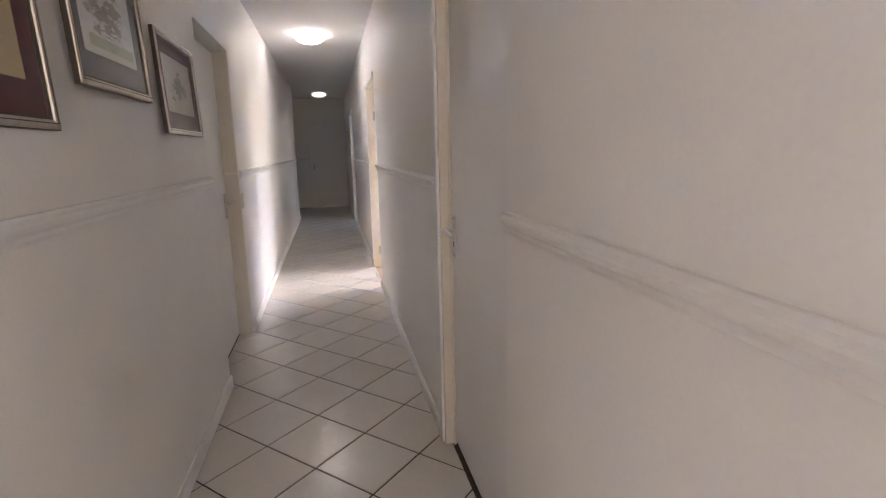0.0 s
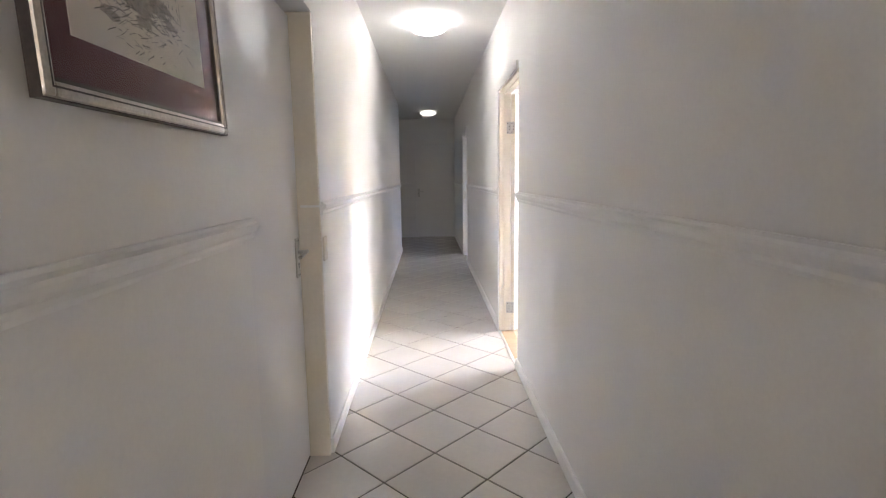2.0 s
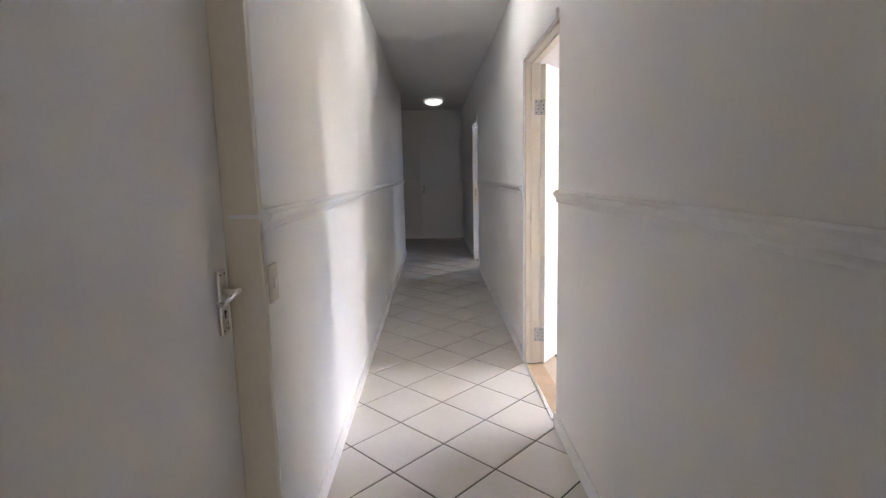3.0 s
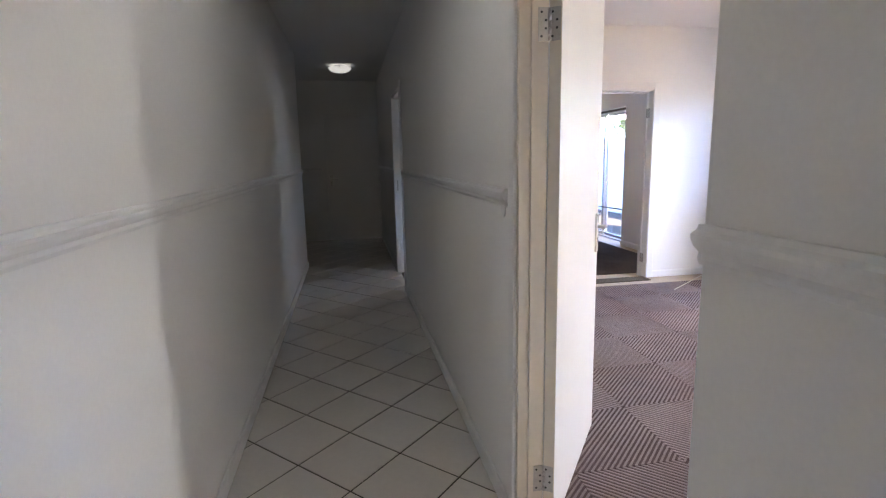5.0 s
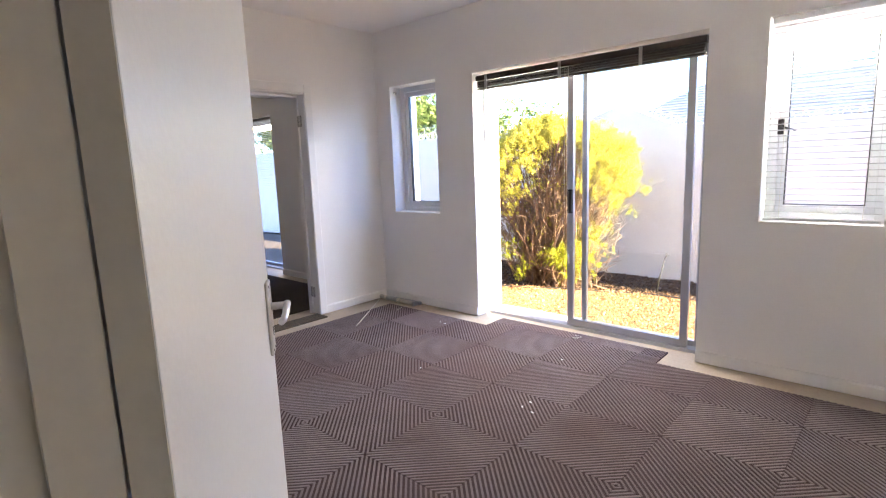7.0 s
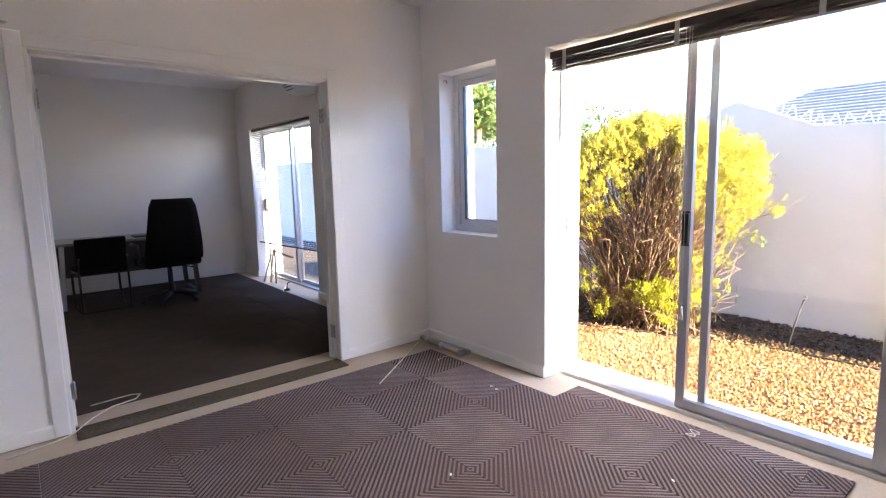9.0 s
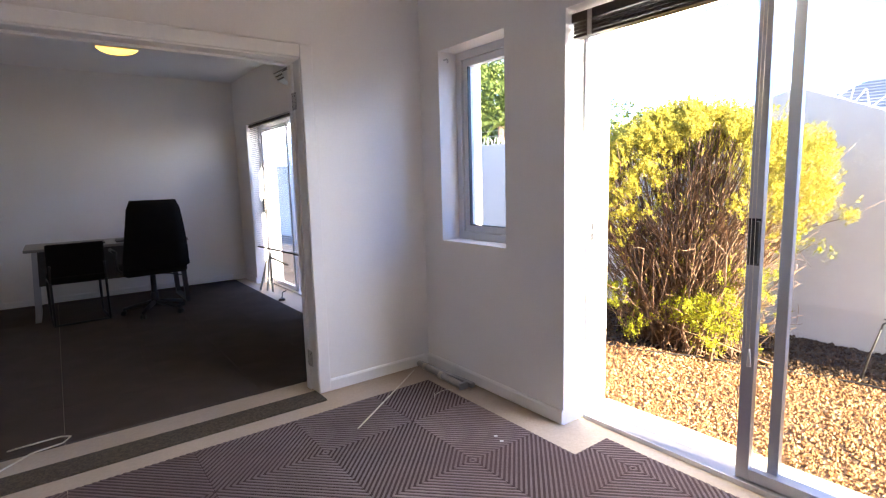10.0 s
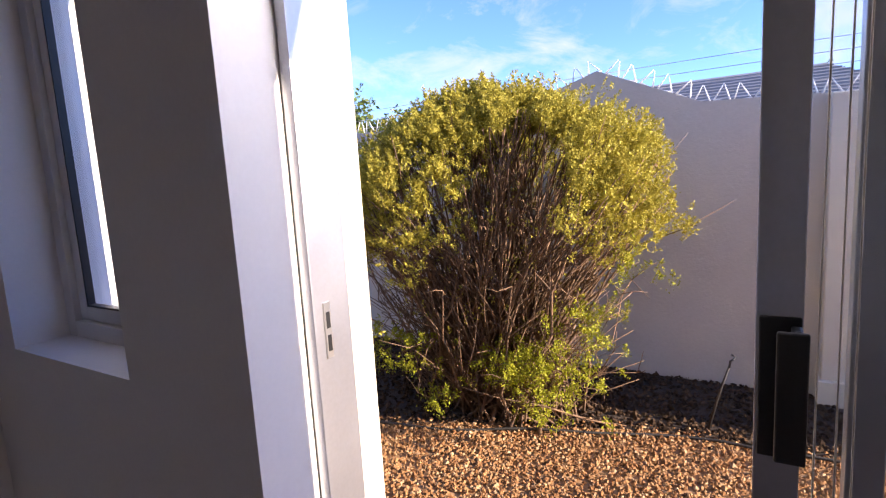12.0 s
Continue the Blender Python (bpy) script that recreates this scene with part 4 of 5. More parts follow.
# ---- room things ----
def venetian_stack(y0, y1, top):
    root = empty("wooden_blind", pose(4.15, (y0 + y1) / 2, top), "dark wooden blind drawn up into a stack", "blind")
    w = (y1 - y0) / 2
    bm = bmesh.new()
    box(bm, -0.03, 0.03, -w, w, -0.045, -0.002, 0.003)
    part("head_rail", bm, DARKWOOD, root, "dark head rail")
    for k in range(9):
        bm = bmesh.new()
        box(bm, -0.026, 0.026, -w + 0.012, w - 0.012, -0.054 - 0.0056 * k, -0.0505 - 0.0056 * k)
        ob = part("slat", bm, DARKWOOD, root)
        ob.rotation_euler = (0, radians((k % 3 - 1) * 1.4), 0)
    bm = bmesh.new()
    box(bm, -0.027, 0.027, -w + 0.010, w - 0.010, -0.118, -0.104, 0.003)
    part("bottom_rail", bm, DARKWOOD, root)
    for yy in (w * 0.88, w * 0.12, -w * 0.55):
        bm = bmesh.new()
        box(bm, -0.0335, -0.0305, yy - 0.012, yy + 0.012, -0.12, -0.004)
        part("ladder_tape", bm, STEEL, root, "metal bracket")
    for k, (yy, ln) in enumerate(((0.03, 1.50), (0.043, 1.46), (0.06, 1.93))):
        bm = bmesh.new()
        tube(bm, [(-0.034, yy, -0.05), (-0.036, yy + 0.004, -ln * 0.5), (-0.035, yy + 0.002 * k, -ln)], 0.0011, 5)
        part("pull_cord", bm, CORD, root, "thin pale pull cord")
    bm = bmesh.new()
    cyl(bm, (-0.035, 0.03, -1.53), (-0.035, 0.03, -1.46), 0.009, 0.004, seg=8)
    part("tassel", bm, WHITEPLAST, root, "white plastic tassel")
    return root


venetian_stack(6.90, 8.725, 2.10)


def slat_blind(name, x, y0, y1, top, bottom, pitch, tilt, label, lean=0.0):
    root = empty(name, pose(x, (y0 + y1) / 2, top), label, "blind")
    w = (y1 - y0) / 2
    bm = bmesh.new()
    box(bm, -0.018, 0.018, -w, w, -0.03, 0, 0.002)
    part("head_rail", bm, DESKLEG if lean else ALUW, root)
    n = int((top - bottom - 0.05) / pitch)
    bm = bmesh.new()
    box(bm, -0.0125, 0.0125, -w + 0.006, w - 0.006, -0.0005, 0.0005)
    first = part("slat", bm, SLAT, root)
    first.matrix_basis = pose(0, 0, -0.05, 0, tilt, 0)
    for k in range(1, n):
        ob = new("slat", first.data)
        ob.parent = root
        ob.matrix_basis = pose(0, 0, -0.05 - pitch * k, lean * k / n, tilt, 0)
    bm = bmesh.new()
    box(bm, -0.013, 0.013, -w + 0.004, w - 0.004, -0.012, 0.006, 0.002)
    ob = part("bottom_rail", bm, DESKLEG if lean else ALUW, root)
    ob.matrix_basis = pose(0, 0, bottom - top, lean, 0, 0)
    for yy in (-w * 0.7, w * 0.7):
        bm = bmesh.new()
        tube(bm, [(0, yy, -0.02), (0, yy, bottom - top)], 0.0012, 4)
        part("ladder_cord", bm, CORD, root)
    return root


slat_blind("venetian_blind", 4.135, 5.99, 6.55, 2.12, 0.975, 0.034, 10, "white aluminium venetian blind with open slats over the window")
slat_blind("venetian_blind", 4.13, 12.07, 13.93, 2.06, 0.52, 0.024, 6, "pale venetian blind hanging crooked over the office sliding door", lean=-1.2)

# parts of a taken-down blind lying in the corner
root = empty("blind_parts", pose(4.02, 9.72, 0.0), "dismantled grey blind rails lying on the floor by the skirting", "blind parts")
bm = bmesh.new()
box(bm, -0.016, 0.016, -0.30, 0.25, 0.0, 0.03, 0.003)
part("rail", bm, ALU, root).rotation_euler = (0, 0, radians(3))
bm = bmesh.new()
cyl(bm, (-0.055, -0.27, 0.022), (-0.03, 0.24, 0.022), 0.021, seg=12)
part("roller", bm, STEEL, root, "grey roller tube")
bm = bmesh.new()
box(bm, -0.075, -0.015, -0.285, -0.265, 0.0, 0.045, 0.003)
part("bracket", bm, ALU, root, "end bracket")
bm = bmesh.new()
cyl(bm, (-0.048, -0.06, 0.022), (-0.046, -0.03, 0.022), 0.0235, seg=12)
part("clip", bm, CREAMPLAST, root)
bm = bmesh.new()
cyl(bm, (-0.036, 0.14, 0.022), (-0.034, 0.17, 0.022), 0.0235, seg=12)
part("clip", bm, CREAMPLAST, root)
bm = bmesh.new()
tube(bm, [(3.905, 9.90, 0.012), (3.70, 9.745, 0.014), (3.45, 9.565, 0.012), (3.20, 9.385, 0.0105)], 0.0045, 6)
tagged(link("blind_wand", bm, CORD), "thin pale blind wand lying on the carpet", "wand")
bm = bmesh.new()
tube(bm, [(3.86 + 0.05 * math.cos(a) - 0.02 * a, 9.47 + 0.03 * math.sin(a * 1.3), 0.004) for a in [i * 0.5 for i in range(13)]], 0.0028, 5)
tagged(link("cord_loop", bm, CORD), "loose loop of pale cord on the bare floor", "cord")
bm = bmesh.new()
tube(bm, [(1.30, 9.86, 0.004), (1.42, 9.90, 0.004), (1.50, 9.975 - 0.06, 0.004), (1.545, 9.93, 0.006), (1.60, 9.975, 0.006), (1.68, 10.10, 0.006), (1.80, 10.22, 0.006), (1.93, 10.24, 0.010), (1.965, 10.30, 0.012), (1.92, 10.33, 0.012), (1.85, 10.325, 0.012), (1.70, 10.31, 0.012)], 0.004, 6)
tagged(link("cable", bm, CORD), "pale cable lying through the wide opening", "cable")
bm = bmesh.new()
tube(bm, [(4.03 + 0.035 * math.cos(a), 7.72 + 0.025 * math.sin(a * 2), 0.012 + 0.004 * math.sin(a)) for a in [i * 0.45 for i in range(15)]], 0.0025, 5)
tagged(link("cord_loop", bm, CORD), "white cord end coiled by the sliding door", "cord")
# screw hook in the window reveal, scraps on the floor
bm = bmesh.new()
tube(bm, [(4.135, 9.774, 2.085), (4.135, 9.745, 2.085), (4.135, 9.737, 2.078), (4.135, 9.737, 2.06)], 0.006, 7)
tagged(link("reveal_bracket", bm, STEEL), "small steel blind bracket in the window reveal", "bracket")
bm = bmesh.new()
box(bm, 1.505, 1.53, 9.962, 9.967, 2.135, 2.15, 0.001)
tube(bm, [(1.517, 9.966, 2.142), (1.517, 9.945, 2.142), (1.535, 9.938, 2.138)], 0.004, 6)
tagged(link("wall_hook", bm, STEEL), "small metal hook above the wide opening", "hook")
rs = random.Random(4)
for k in range(7):
    bm = bmesh.new()
    x, y = rs.uniform(2.6, 3.8), rs.uniform(7.2, 9.2)
    box(bm, -0.008, 0.010, -0.004, 0.005, 0, 0.003, 0.001, m=pose(x, y, 0.0066, 0, 0, rs.uniform(0, 180)))
    tagged(link("paper_scrap", bm, WHITEPLAST), "tiny white scrap lying on the carpet", "scrap", group="scraps on the carpet")

# threshold strips
slab("threshold_1", 1.60, 3.235, 9.86, 10.03, -0.006, 0.0045, UNDERLAY, "strip of old speckled carpet across the opening", "threshold")
slab("threshold_2", XR + 0.011, XW + 0.03, 5.562, 6.418, -0.006, 0.003, WOODSTRIP, "raw timber threshold strip in the doorway", "threshold")
slab("threshold_3", XR - 0.012, XR + 0.010, 5.562, 6.418, -0.004, 0.007, SATIN, "narrow metal edging strip at the tiles", "threshold")

# ---- office things ----
def wall_air_unit(y0, y1, z0, z1):
    root = empty("air_conditioner", pose(XE, (y0 + y1) / 2, z0), "white wall-mounted air conditioner above the office sliding door", "air conditioner")
    w, h = (y1 - y0) / 2, z1 - z0
    bm = bmesh.new()
    prof = [(0, 0.0), (0, h), (-0.15, h), (-0.19, h - 0.03), (-0.20, h * 0.45), (-0.15, 0.03), (-0.05, 0.0)]
    ends = [[bm.verts.new((x - 0.001, y, z)) for x, z in prof] for y in (-w, w)]
    for k in range(len(prof)):
        q = (k + 1) % len(prof)
        bm.faces.new((ends[0][k], ends[0][q], ends[1][q], ends[1][k]))
    bm.faces.new(ends[0])
    bm.faces.new(ends[1])
    part("casing", bm, WHITEPLAST, root)
    for k in range(3):
        bm = bmesh.new()
        box(bm, -0.204 + 0.017 * k, -0.170 + 0.017 * k, -w + 0.03, w - 0.03, h * (0.40 - 0.12 * k), h * (0.43 - 0.12 * k))
        part("louvre", bm, DESKLEG, root, "dark louvre slot")
    return root


wall_air_unit(11.45, 12.27, 2.30, 2.53)



def desk(x0, x1, y0, y1, h):
    root = empty("desk", pose((x0 + x1) / 2, (y0 + y1) / 2, 0), "grey laminate office desk with dark panel legs on carpet", "desk")
    w, d = (x1 - x0) / 2, (y1 - y0) / 2
    bm = bmesh.new()
    box(bm, -w, w, -d, d, h - 0.028, h, 0.004)
    part("desktop", bm, DESKTOP, root, "pale grey laminate top")
    bm = bmesh.new()
    box(bm, -w + 0.06, w - 0.06, d - 0.12, d - 0.10, 0.28, h - 0.028, 0.002)
    part("modesty_panel", bm, DESKLEG, root)
    bm = bmesh.new()
    box(bm, -w + 0.09, w - 0.09, -d + 0.06, d - 0.14, h - 0.20, h - 0.03, 0.003)
    part("drawer_box", bm, DESKLEG, root, "shallow dark drawer")
    for sx in (-1, 1):
        bm = bmesh.new()
        xx = sx * (w - 0.05)
        for yy, lean in ((-d + 0.05, 0.05), (d - 0.08, -0.0)):
            vs = box(bm, xx - 0.022, xx + 0.022, yy - 0.035, yy + 0.035, 0.0, h - 0.028)
            for v in vs:
                if v.co.z > 0.3:
                    v.co.x -= sx * 0.035
        box(bm, xx - 0.025, xx + 0.025, -d + 0.02, d - 0.04, 0.0, 0.035, 0.004)
        part("leg_frame", bm, DESKLEG if sx > 0 else ALU, root, "slanted leg frame")
    bm = bmesh.new()
    for xx in (-0.25, 0.05):
        box(bm, xx, xx + 0.2, -d + 0.10, -d + 0.30, h + 0.0005, h + 0.02, 0.003)
    part("paper_stack", bm, DESKLEG, root, "dark folders on the desk")
    return root


desk(1.725, 3.195, 13.42, 14.12, 0.735)


def swivel_chair(x, y, rot):
    root = empty("swivel_chair", pose(x, y, 0, 0, 0, rot), "black high-backed swivel office chair at the desk", "chair")
    bm = bmesh.new()
    rings = []
    for k in range(9):
        t = k / 8
        z = 0.50 + 0.69 * t
        wd = 0.30 * (1 - 0.30 * max(0, t - 0.15) ** 1.1) if t < 0.93 else 0.20
        yy = -0.20 - 0.09 * t - 0.03 * math.sin(t * math.pi)
        th = 0.05
        rings.append([bm.verts.new(p) for p in ((-wd, yy - th * 0.4, z), (-wd * 0.6, yy - th, z), (wd * 0.6, yy - th, z), (wd, yy - th * 0.4, z), (wd, yy + th * 0.5, z), (wd * 0.6, yy + th * 0.3, z), (-wd * 0.6, yy + th * 0.3, z), (-wd, yy + th * 0.5, z))])
    for a, b in zip(rings, rings[1:]):
        for i in range(8):
            bm.faces.new((a[i], a[(i + 1) % 8], b[(i + 1) % 8], b[i])).smooth = True
    bm.faces.new(rings[0])
    bm.faces.new(rings[-1])
    part("backrest", bm, BLACKCLOTH, root, "tall black upholstered backrest")
    bm = bmesh.new()
    box(bm, -0.29, 0.29, -0.22, 0.27, 0.43, 0.52, 0.03)
    part("seat", bm, BLACKCLOTH, root)
    for sx in (-1, 1):
        bm = bmesh.new()
        tube(bm, [(sx * 0.27, -0.12, 0.46), (sx * 0.33, -0.10, 0.50), (sx * 0.33, -0.08, 0.68), (sx * 0.33, 0.16, 0.69)], 0.018, 8)
        part("armrest", bm, BLACK, root)
    bm = bmesh.new()
    cyl(bm, (0, 0, 0.10), (0, 0, 0.44), 0.03, 0.024, seg=14)
    cyl(bm, (0, 0, 0.08), (0, 0, 0.22), 0.042, 0.036, seg=14)
    part("gas_column", bm, BLACK, root)
    bm = bmesh.new()
    tube(bm, [(0.02, 0, 0.42), (0.16, -0.02, 0.40), (0.27, -0.03, 0.37)], 0.007, 6)
    part("tilt_lever", bm, BLACK, root)
    for k in range(5):
        a = math.radians(18 + 72 * k)
        c, s = math.cos(a), math.sin(a)
        bm = bmesh.new()
        tube(bm, [(0.02 * c, 0.02 * s, 0.115), (0.17 * c, 0.17 * s, 0.095), (0.30 * c, 0.30 * s, 0.065)], 0.024, 8, r_end=0.016)
        leg = part("base_leg", bm, BLACK, root)
        bm = bmesh.new()
        for o in (-0.014, 0.014):
            px, py = 0.295 * c - o * s, 0.295 * s + o * c
            cyl(bm, (px - 0.007 * s, py + 0.007 * c, 0.026), (px + 0.007 * s, py - 0.007 * c, 0.026), 0.026, seg=12)
        part("castor", bm, BLACK, leg, "twin wheel castor")
    return root


swivel_chair(2.77, 13.12, 6)


def visitor_chair(x, y, rot):
    root = empty("visitor_chair", pose(x, y, 0, 0, 0, rot), "low black cantilever visitor chair facing the desk", "chair")
    bm = bmesh.new()
    box(bm, -0.23, 0.23, -0.24, 0.22, 0.42, 0.48, 0.02)
    part("seat", bm, BLACKCLOTH, root)
    bm = bmesh.new()
    vs = box(bm, -0.235, 0.235, -0.27, -0.23, 0.42, 0.80, 0.016)
    for v in bm.verts:
        v.co.y -= 0.16 * (v.co.z - 0.45) - 0.09 * (v.co.x / 0.235) ** 2
    part("backrest", bm, BLACKCLOTH, root, "curved black backrest")
    for sx in (-1, 1):
        bm = bmesh.new()
        tube(bm, [(sx * 0.22, -0.26, 0.60), (sx * 0.225, -0.23, 0.44), (sx * 0.225, 0.18, 0.42), (sx * 0.225, 0.235, 0.38), (sx * 0.225, 0.235, 0.06), (sx * 0.225, 0.20, 0.0125), (sx * 0.225, -0.22, 0.0125)], 0.0125, 8)
        part("tube_leg", bm, BLACK, root, "bent black tube leg")
        bm = bmesh.new()
        tube(bm, [(sx * 0.225, -0.23, 0.43), (sx * 0.225, -0.225, 0.0125)], 0.0115, 8)
        part("rear_leg", bm, BLACK, root)
    bm = bmesh.new()
    tube(bm, [(-0.225, -0.22, 0.0125), (0.225, -0.22, 0.0125)], 0.0125, 8)
    part("floor_bar", bm, BLACK, root)
    return root


visitor_chair(2.12, 13.34, 4)

root = empty("air_conditioner", pose(XE, 11.62, 2.27), "white wall-mounted split air conditioner in the office", "air conditioner")
bm = bmesh.new()
prof = [(0, 0.0), (-0.06, -0.005), (-0.155, 0.03), (-0.19, 0.10), (-0.19, 0.22), (-0.17, 0.26), (0, 0.26)]
ends = [[bm.verts.new((x, y, z)) for x, z in prof] for y in (-0.42, 0.42)]
for i in range(len(prof)):
    j = (i + 1) % len(prof)
    bm.faces.new((ends[0][i], ends[0][j], ends[1][j], ends[1][i]))
bm.faces.new(ends[0])
bm.faces.new(ends[1])
part("casing", bm, WHITEPLAST, root)
for k in range(3):
    bm = bmesh.new()
    box(bm, -0.1965, -0.1902, -0.40, 0.40, 0.11 + 0.035 * k, 0.118 + 0.035 * k)
    part("louvre", bm, DESKLEG, root, "grey louvre line")

root = empty("folding_stand", pose(4.0, 13.20, 0), "thin folding metal stand by the office sliding door", "stand")
for pts in (((0.04, 0.20, 0.0), (0.02, -0.02, 0.46)), ((0.06, 0.06, 0.0), (0.03, -0.04, 0.50)), ((-0.02, 0.28, 0.0), (0.0, 0.02, 0.40)), ((0.02, -0.02, 0.45), (0.02, -0.62, 0.42))):
    bm = bmesh.new()
    tube(bm, pts, 0.012, 7)
    part("stand_tube", bm, STEEL, root)
root = empty("door_wedge_clamp", pose(3.98, 12.72, 0), "small dark clamp standing on the floor", "clamp")
bm = bmesh.new()
cyl(bm, (0, 0, 0), (0, 0, 0.025), 0.04, 0.03, seg=10)
part("foot", bm, BLACK, root)
bm = bmesh.new()
tube(bm, [(0, 0, 0.02), (0.01, 0, 0.09), (0.05, -0.02, 0.11)], 0.008, 6)
part("arm", bm, BLACK, root)


# ---- garden ----
bm = bmesh.new()
box(bm, XO, 400, -400, 400, GROUND - 0.6, GROUND - 0.012)
tagged(link("ground", bm, SHADED_SOIL), "bare garden soil, coloured darker for the shadow on it, with tan gravel", "ground", kind="structure")
slab("doorstep", XO - 0.01, XO + 0.16, 6.80, 8.82, GROUND - 0.2, -0.03, OUTWALL, "pale plastered step under the sliding door", "doorstep")
bm = bmesh.new()
prof = [(-30, 1.70), (7.2, 1.72), (8.27, 1.77), (9.0, 2.09), (9.8, 1.84), (40, 1.84)]
vs = []
for x in (7.70, 7.92):
    vs.append([bm.verts.new((x, y, z)) for y, z in prof] + [bm.verts.new((x, 40, -0.6)), bm.verts.new((x, -30, -0.6))])
bm.faces.new(vs[0])
bm.faces.new(vs[1])
for i in range(len(vs[0])):
    j = (i + 1) % len(vs[0])
    bm.faces.new((vs[0][i], vs[0][j], vs[1][j], vs[1][i]))
tagged(link("garden_wall", bm, RENDER), "beige plastered boundary wall with a gabled top", "garden wall", kind="structure")
root = empty("garden_pillar", pose(7.62, 7.36, GROUND), "pale plastered pillar against the boundary wall", "pillar", kind="structure")
bm = bmesh.new()
box(bm, -0.05, 0.079, -0.17, 0.17, -0.2, 2.02, 0.008)
part("shaft", bm, OUTWALL, root)
bm = bmesh.new()
box(bm, -0.075, 0.0785, -0.19, 0.19, -0.2, 0.16, 0.01)
part("plinth", bm, OUTWALL, root)


def wall_top(y):
    for (a, za), (b, zb) in zip(prof, prof[1:]):
        if a <= y <= b:
            return za + (zb - za) * (y - a) / (b - a)
    return 1.7


# zigzag security spikes along the wall
spikes = empty("wall_spikes", pose(7.81, 9.0, 1.7), "white zigzag steel security spikes along the wall top", "security spikes")
inv = spikes.matrix_basis.inverted()
spike_mesh = None
y = 5.2
k = 0
while y < 15.5:
    if spike_mesh is None:
        bm = bmesh.new()
        cyl(bm, (0, -0.055, 0), (0.02, 0.01, 0.125), 0.007, 0.003, seg=5)
        cyl(bm, (0, 0.055, 0), (-0.02, 0.01, 0.125), 0.007, 0.003, seg=5)
        cyl(bm, (0, -0.06, 0.006), (0, 0.06, 0.006), 0.006, seg=5)
        ob = part("spike", bm, SPIKE, spikes)
        spike_mesh = ob.data
    else:
        ob = new("spike", spike_mesh)
        ob.parent = spikes
    slope = math.degrees(math.atan2(wall_top(y + 0.05) - wall_top(y - 0.05), 0.1))
    ob.matrix_basis = inv @ pose(7.81, y, wall_top(y), 0, 0, 0) @ pose(0, 0, 0, slope + (8 if k % 2 else -6), (k * 37 % 11) - 5, 0)
    y += 0.128
    k += 1

root = empty("fence_post", pose(7.86, 7.22, 1.70), "black electric fence post with insulators on the wall", "fence post")
bm = bmesh.new()
cyl(bm, (0, 0, 0), (0.0, -0.01, 0.44), 0.011, seg=8)
part("post", bm, BLACK, root)
for k in range(5):
    bm = bmesh.new()
    zz = 0.10 + 0.08 * k
    cyl(bm, (-0.028, 0, zz - 0.016), (-0.028, 0, zz + 0.016), 0.016, seg=10)
    cyl(bm, (-0.028, 0, zz), (0.005, 0, zz), 0.008, seg=8)
    part("insulator", bm, BLACK, root, "black plastic insulator")
for k in range(4):
    bm = bmesh.new()
    zz = 1.84 + 0.085 * k
    tube(bm, [(7.83, -6, zz), (7.83, 7.22, zz), (7.83, 12, zz - 0.03), (7.83, 24, zz)], 0.0022, 4)
    tagged(link("fence_wire", bm, STEEL), "thin electric fence wire above the wall", "wire", group="electric fence wires")

root = empty("sprinkler", pose(6.90, 8.10, GROUND), "thin leaning irrigation riser with a sprinkler head", "sprinkler")
bm = bmesh.new()
tube(bm, [(0.0, 0.06, -0.05), (-0.03, 0.0, 0.22), (-0.06, -0.06, 0.44)], 0.010, 7, r_end=0.006)
part("riser", bm, HOSE, root)
bm = bmesh.new()
tube(bm, [(-0.06, -0.06, 0.43), (-0.062, -0.065, 0.47), (-0.055, -0.085, 0.485), (-0.05, -0.09, 0.50), (-0.06, -0.07, 0.51)], 0.007, 6)
part("sprinkler_head", bm, BLACK, root)

bm = bmesh.new()
hp = []
for k in range(60):
    y = 3.0 + 10.0 * k / 59
    x = 6.73 - 0.325 * (y - 8.1) if y > 8.1 else 6.73 - 0.05 * (y - 8.1)
    hp.append((x + 0.03 * math.sin(y * 3.1) + 0.015 * math.sin(y * 7.7), y, GROUND + 0.016 + 0.006 * math.sin(y * 5)))
tube(bm, hp, 0.009, 6)
tagged(link("irrigation_pipe", bm, HOSE), "thin dark irrigation pipe lying on the gravel", "pipe")


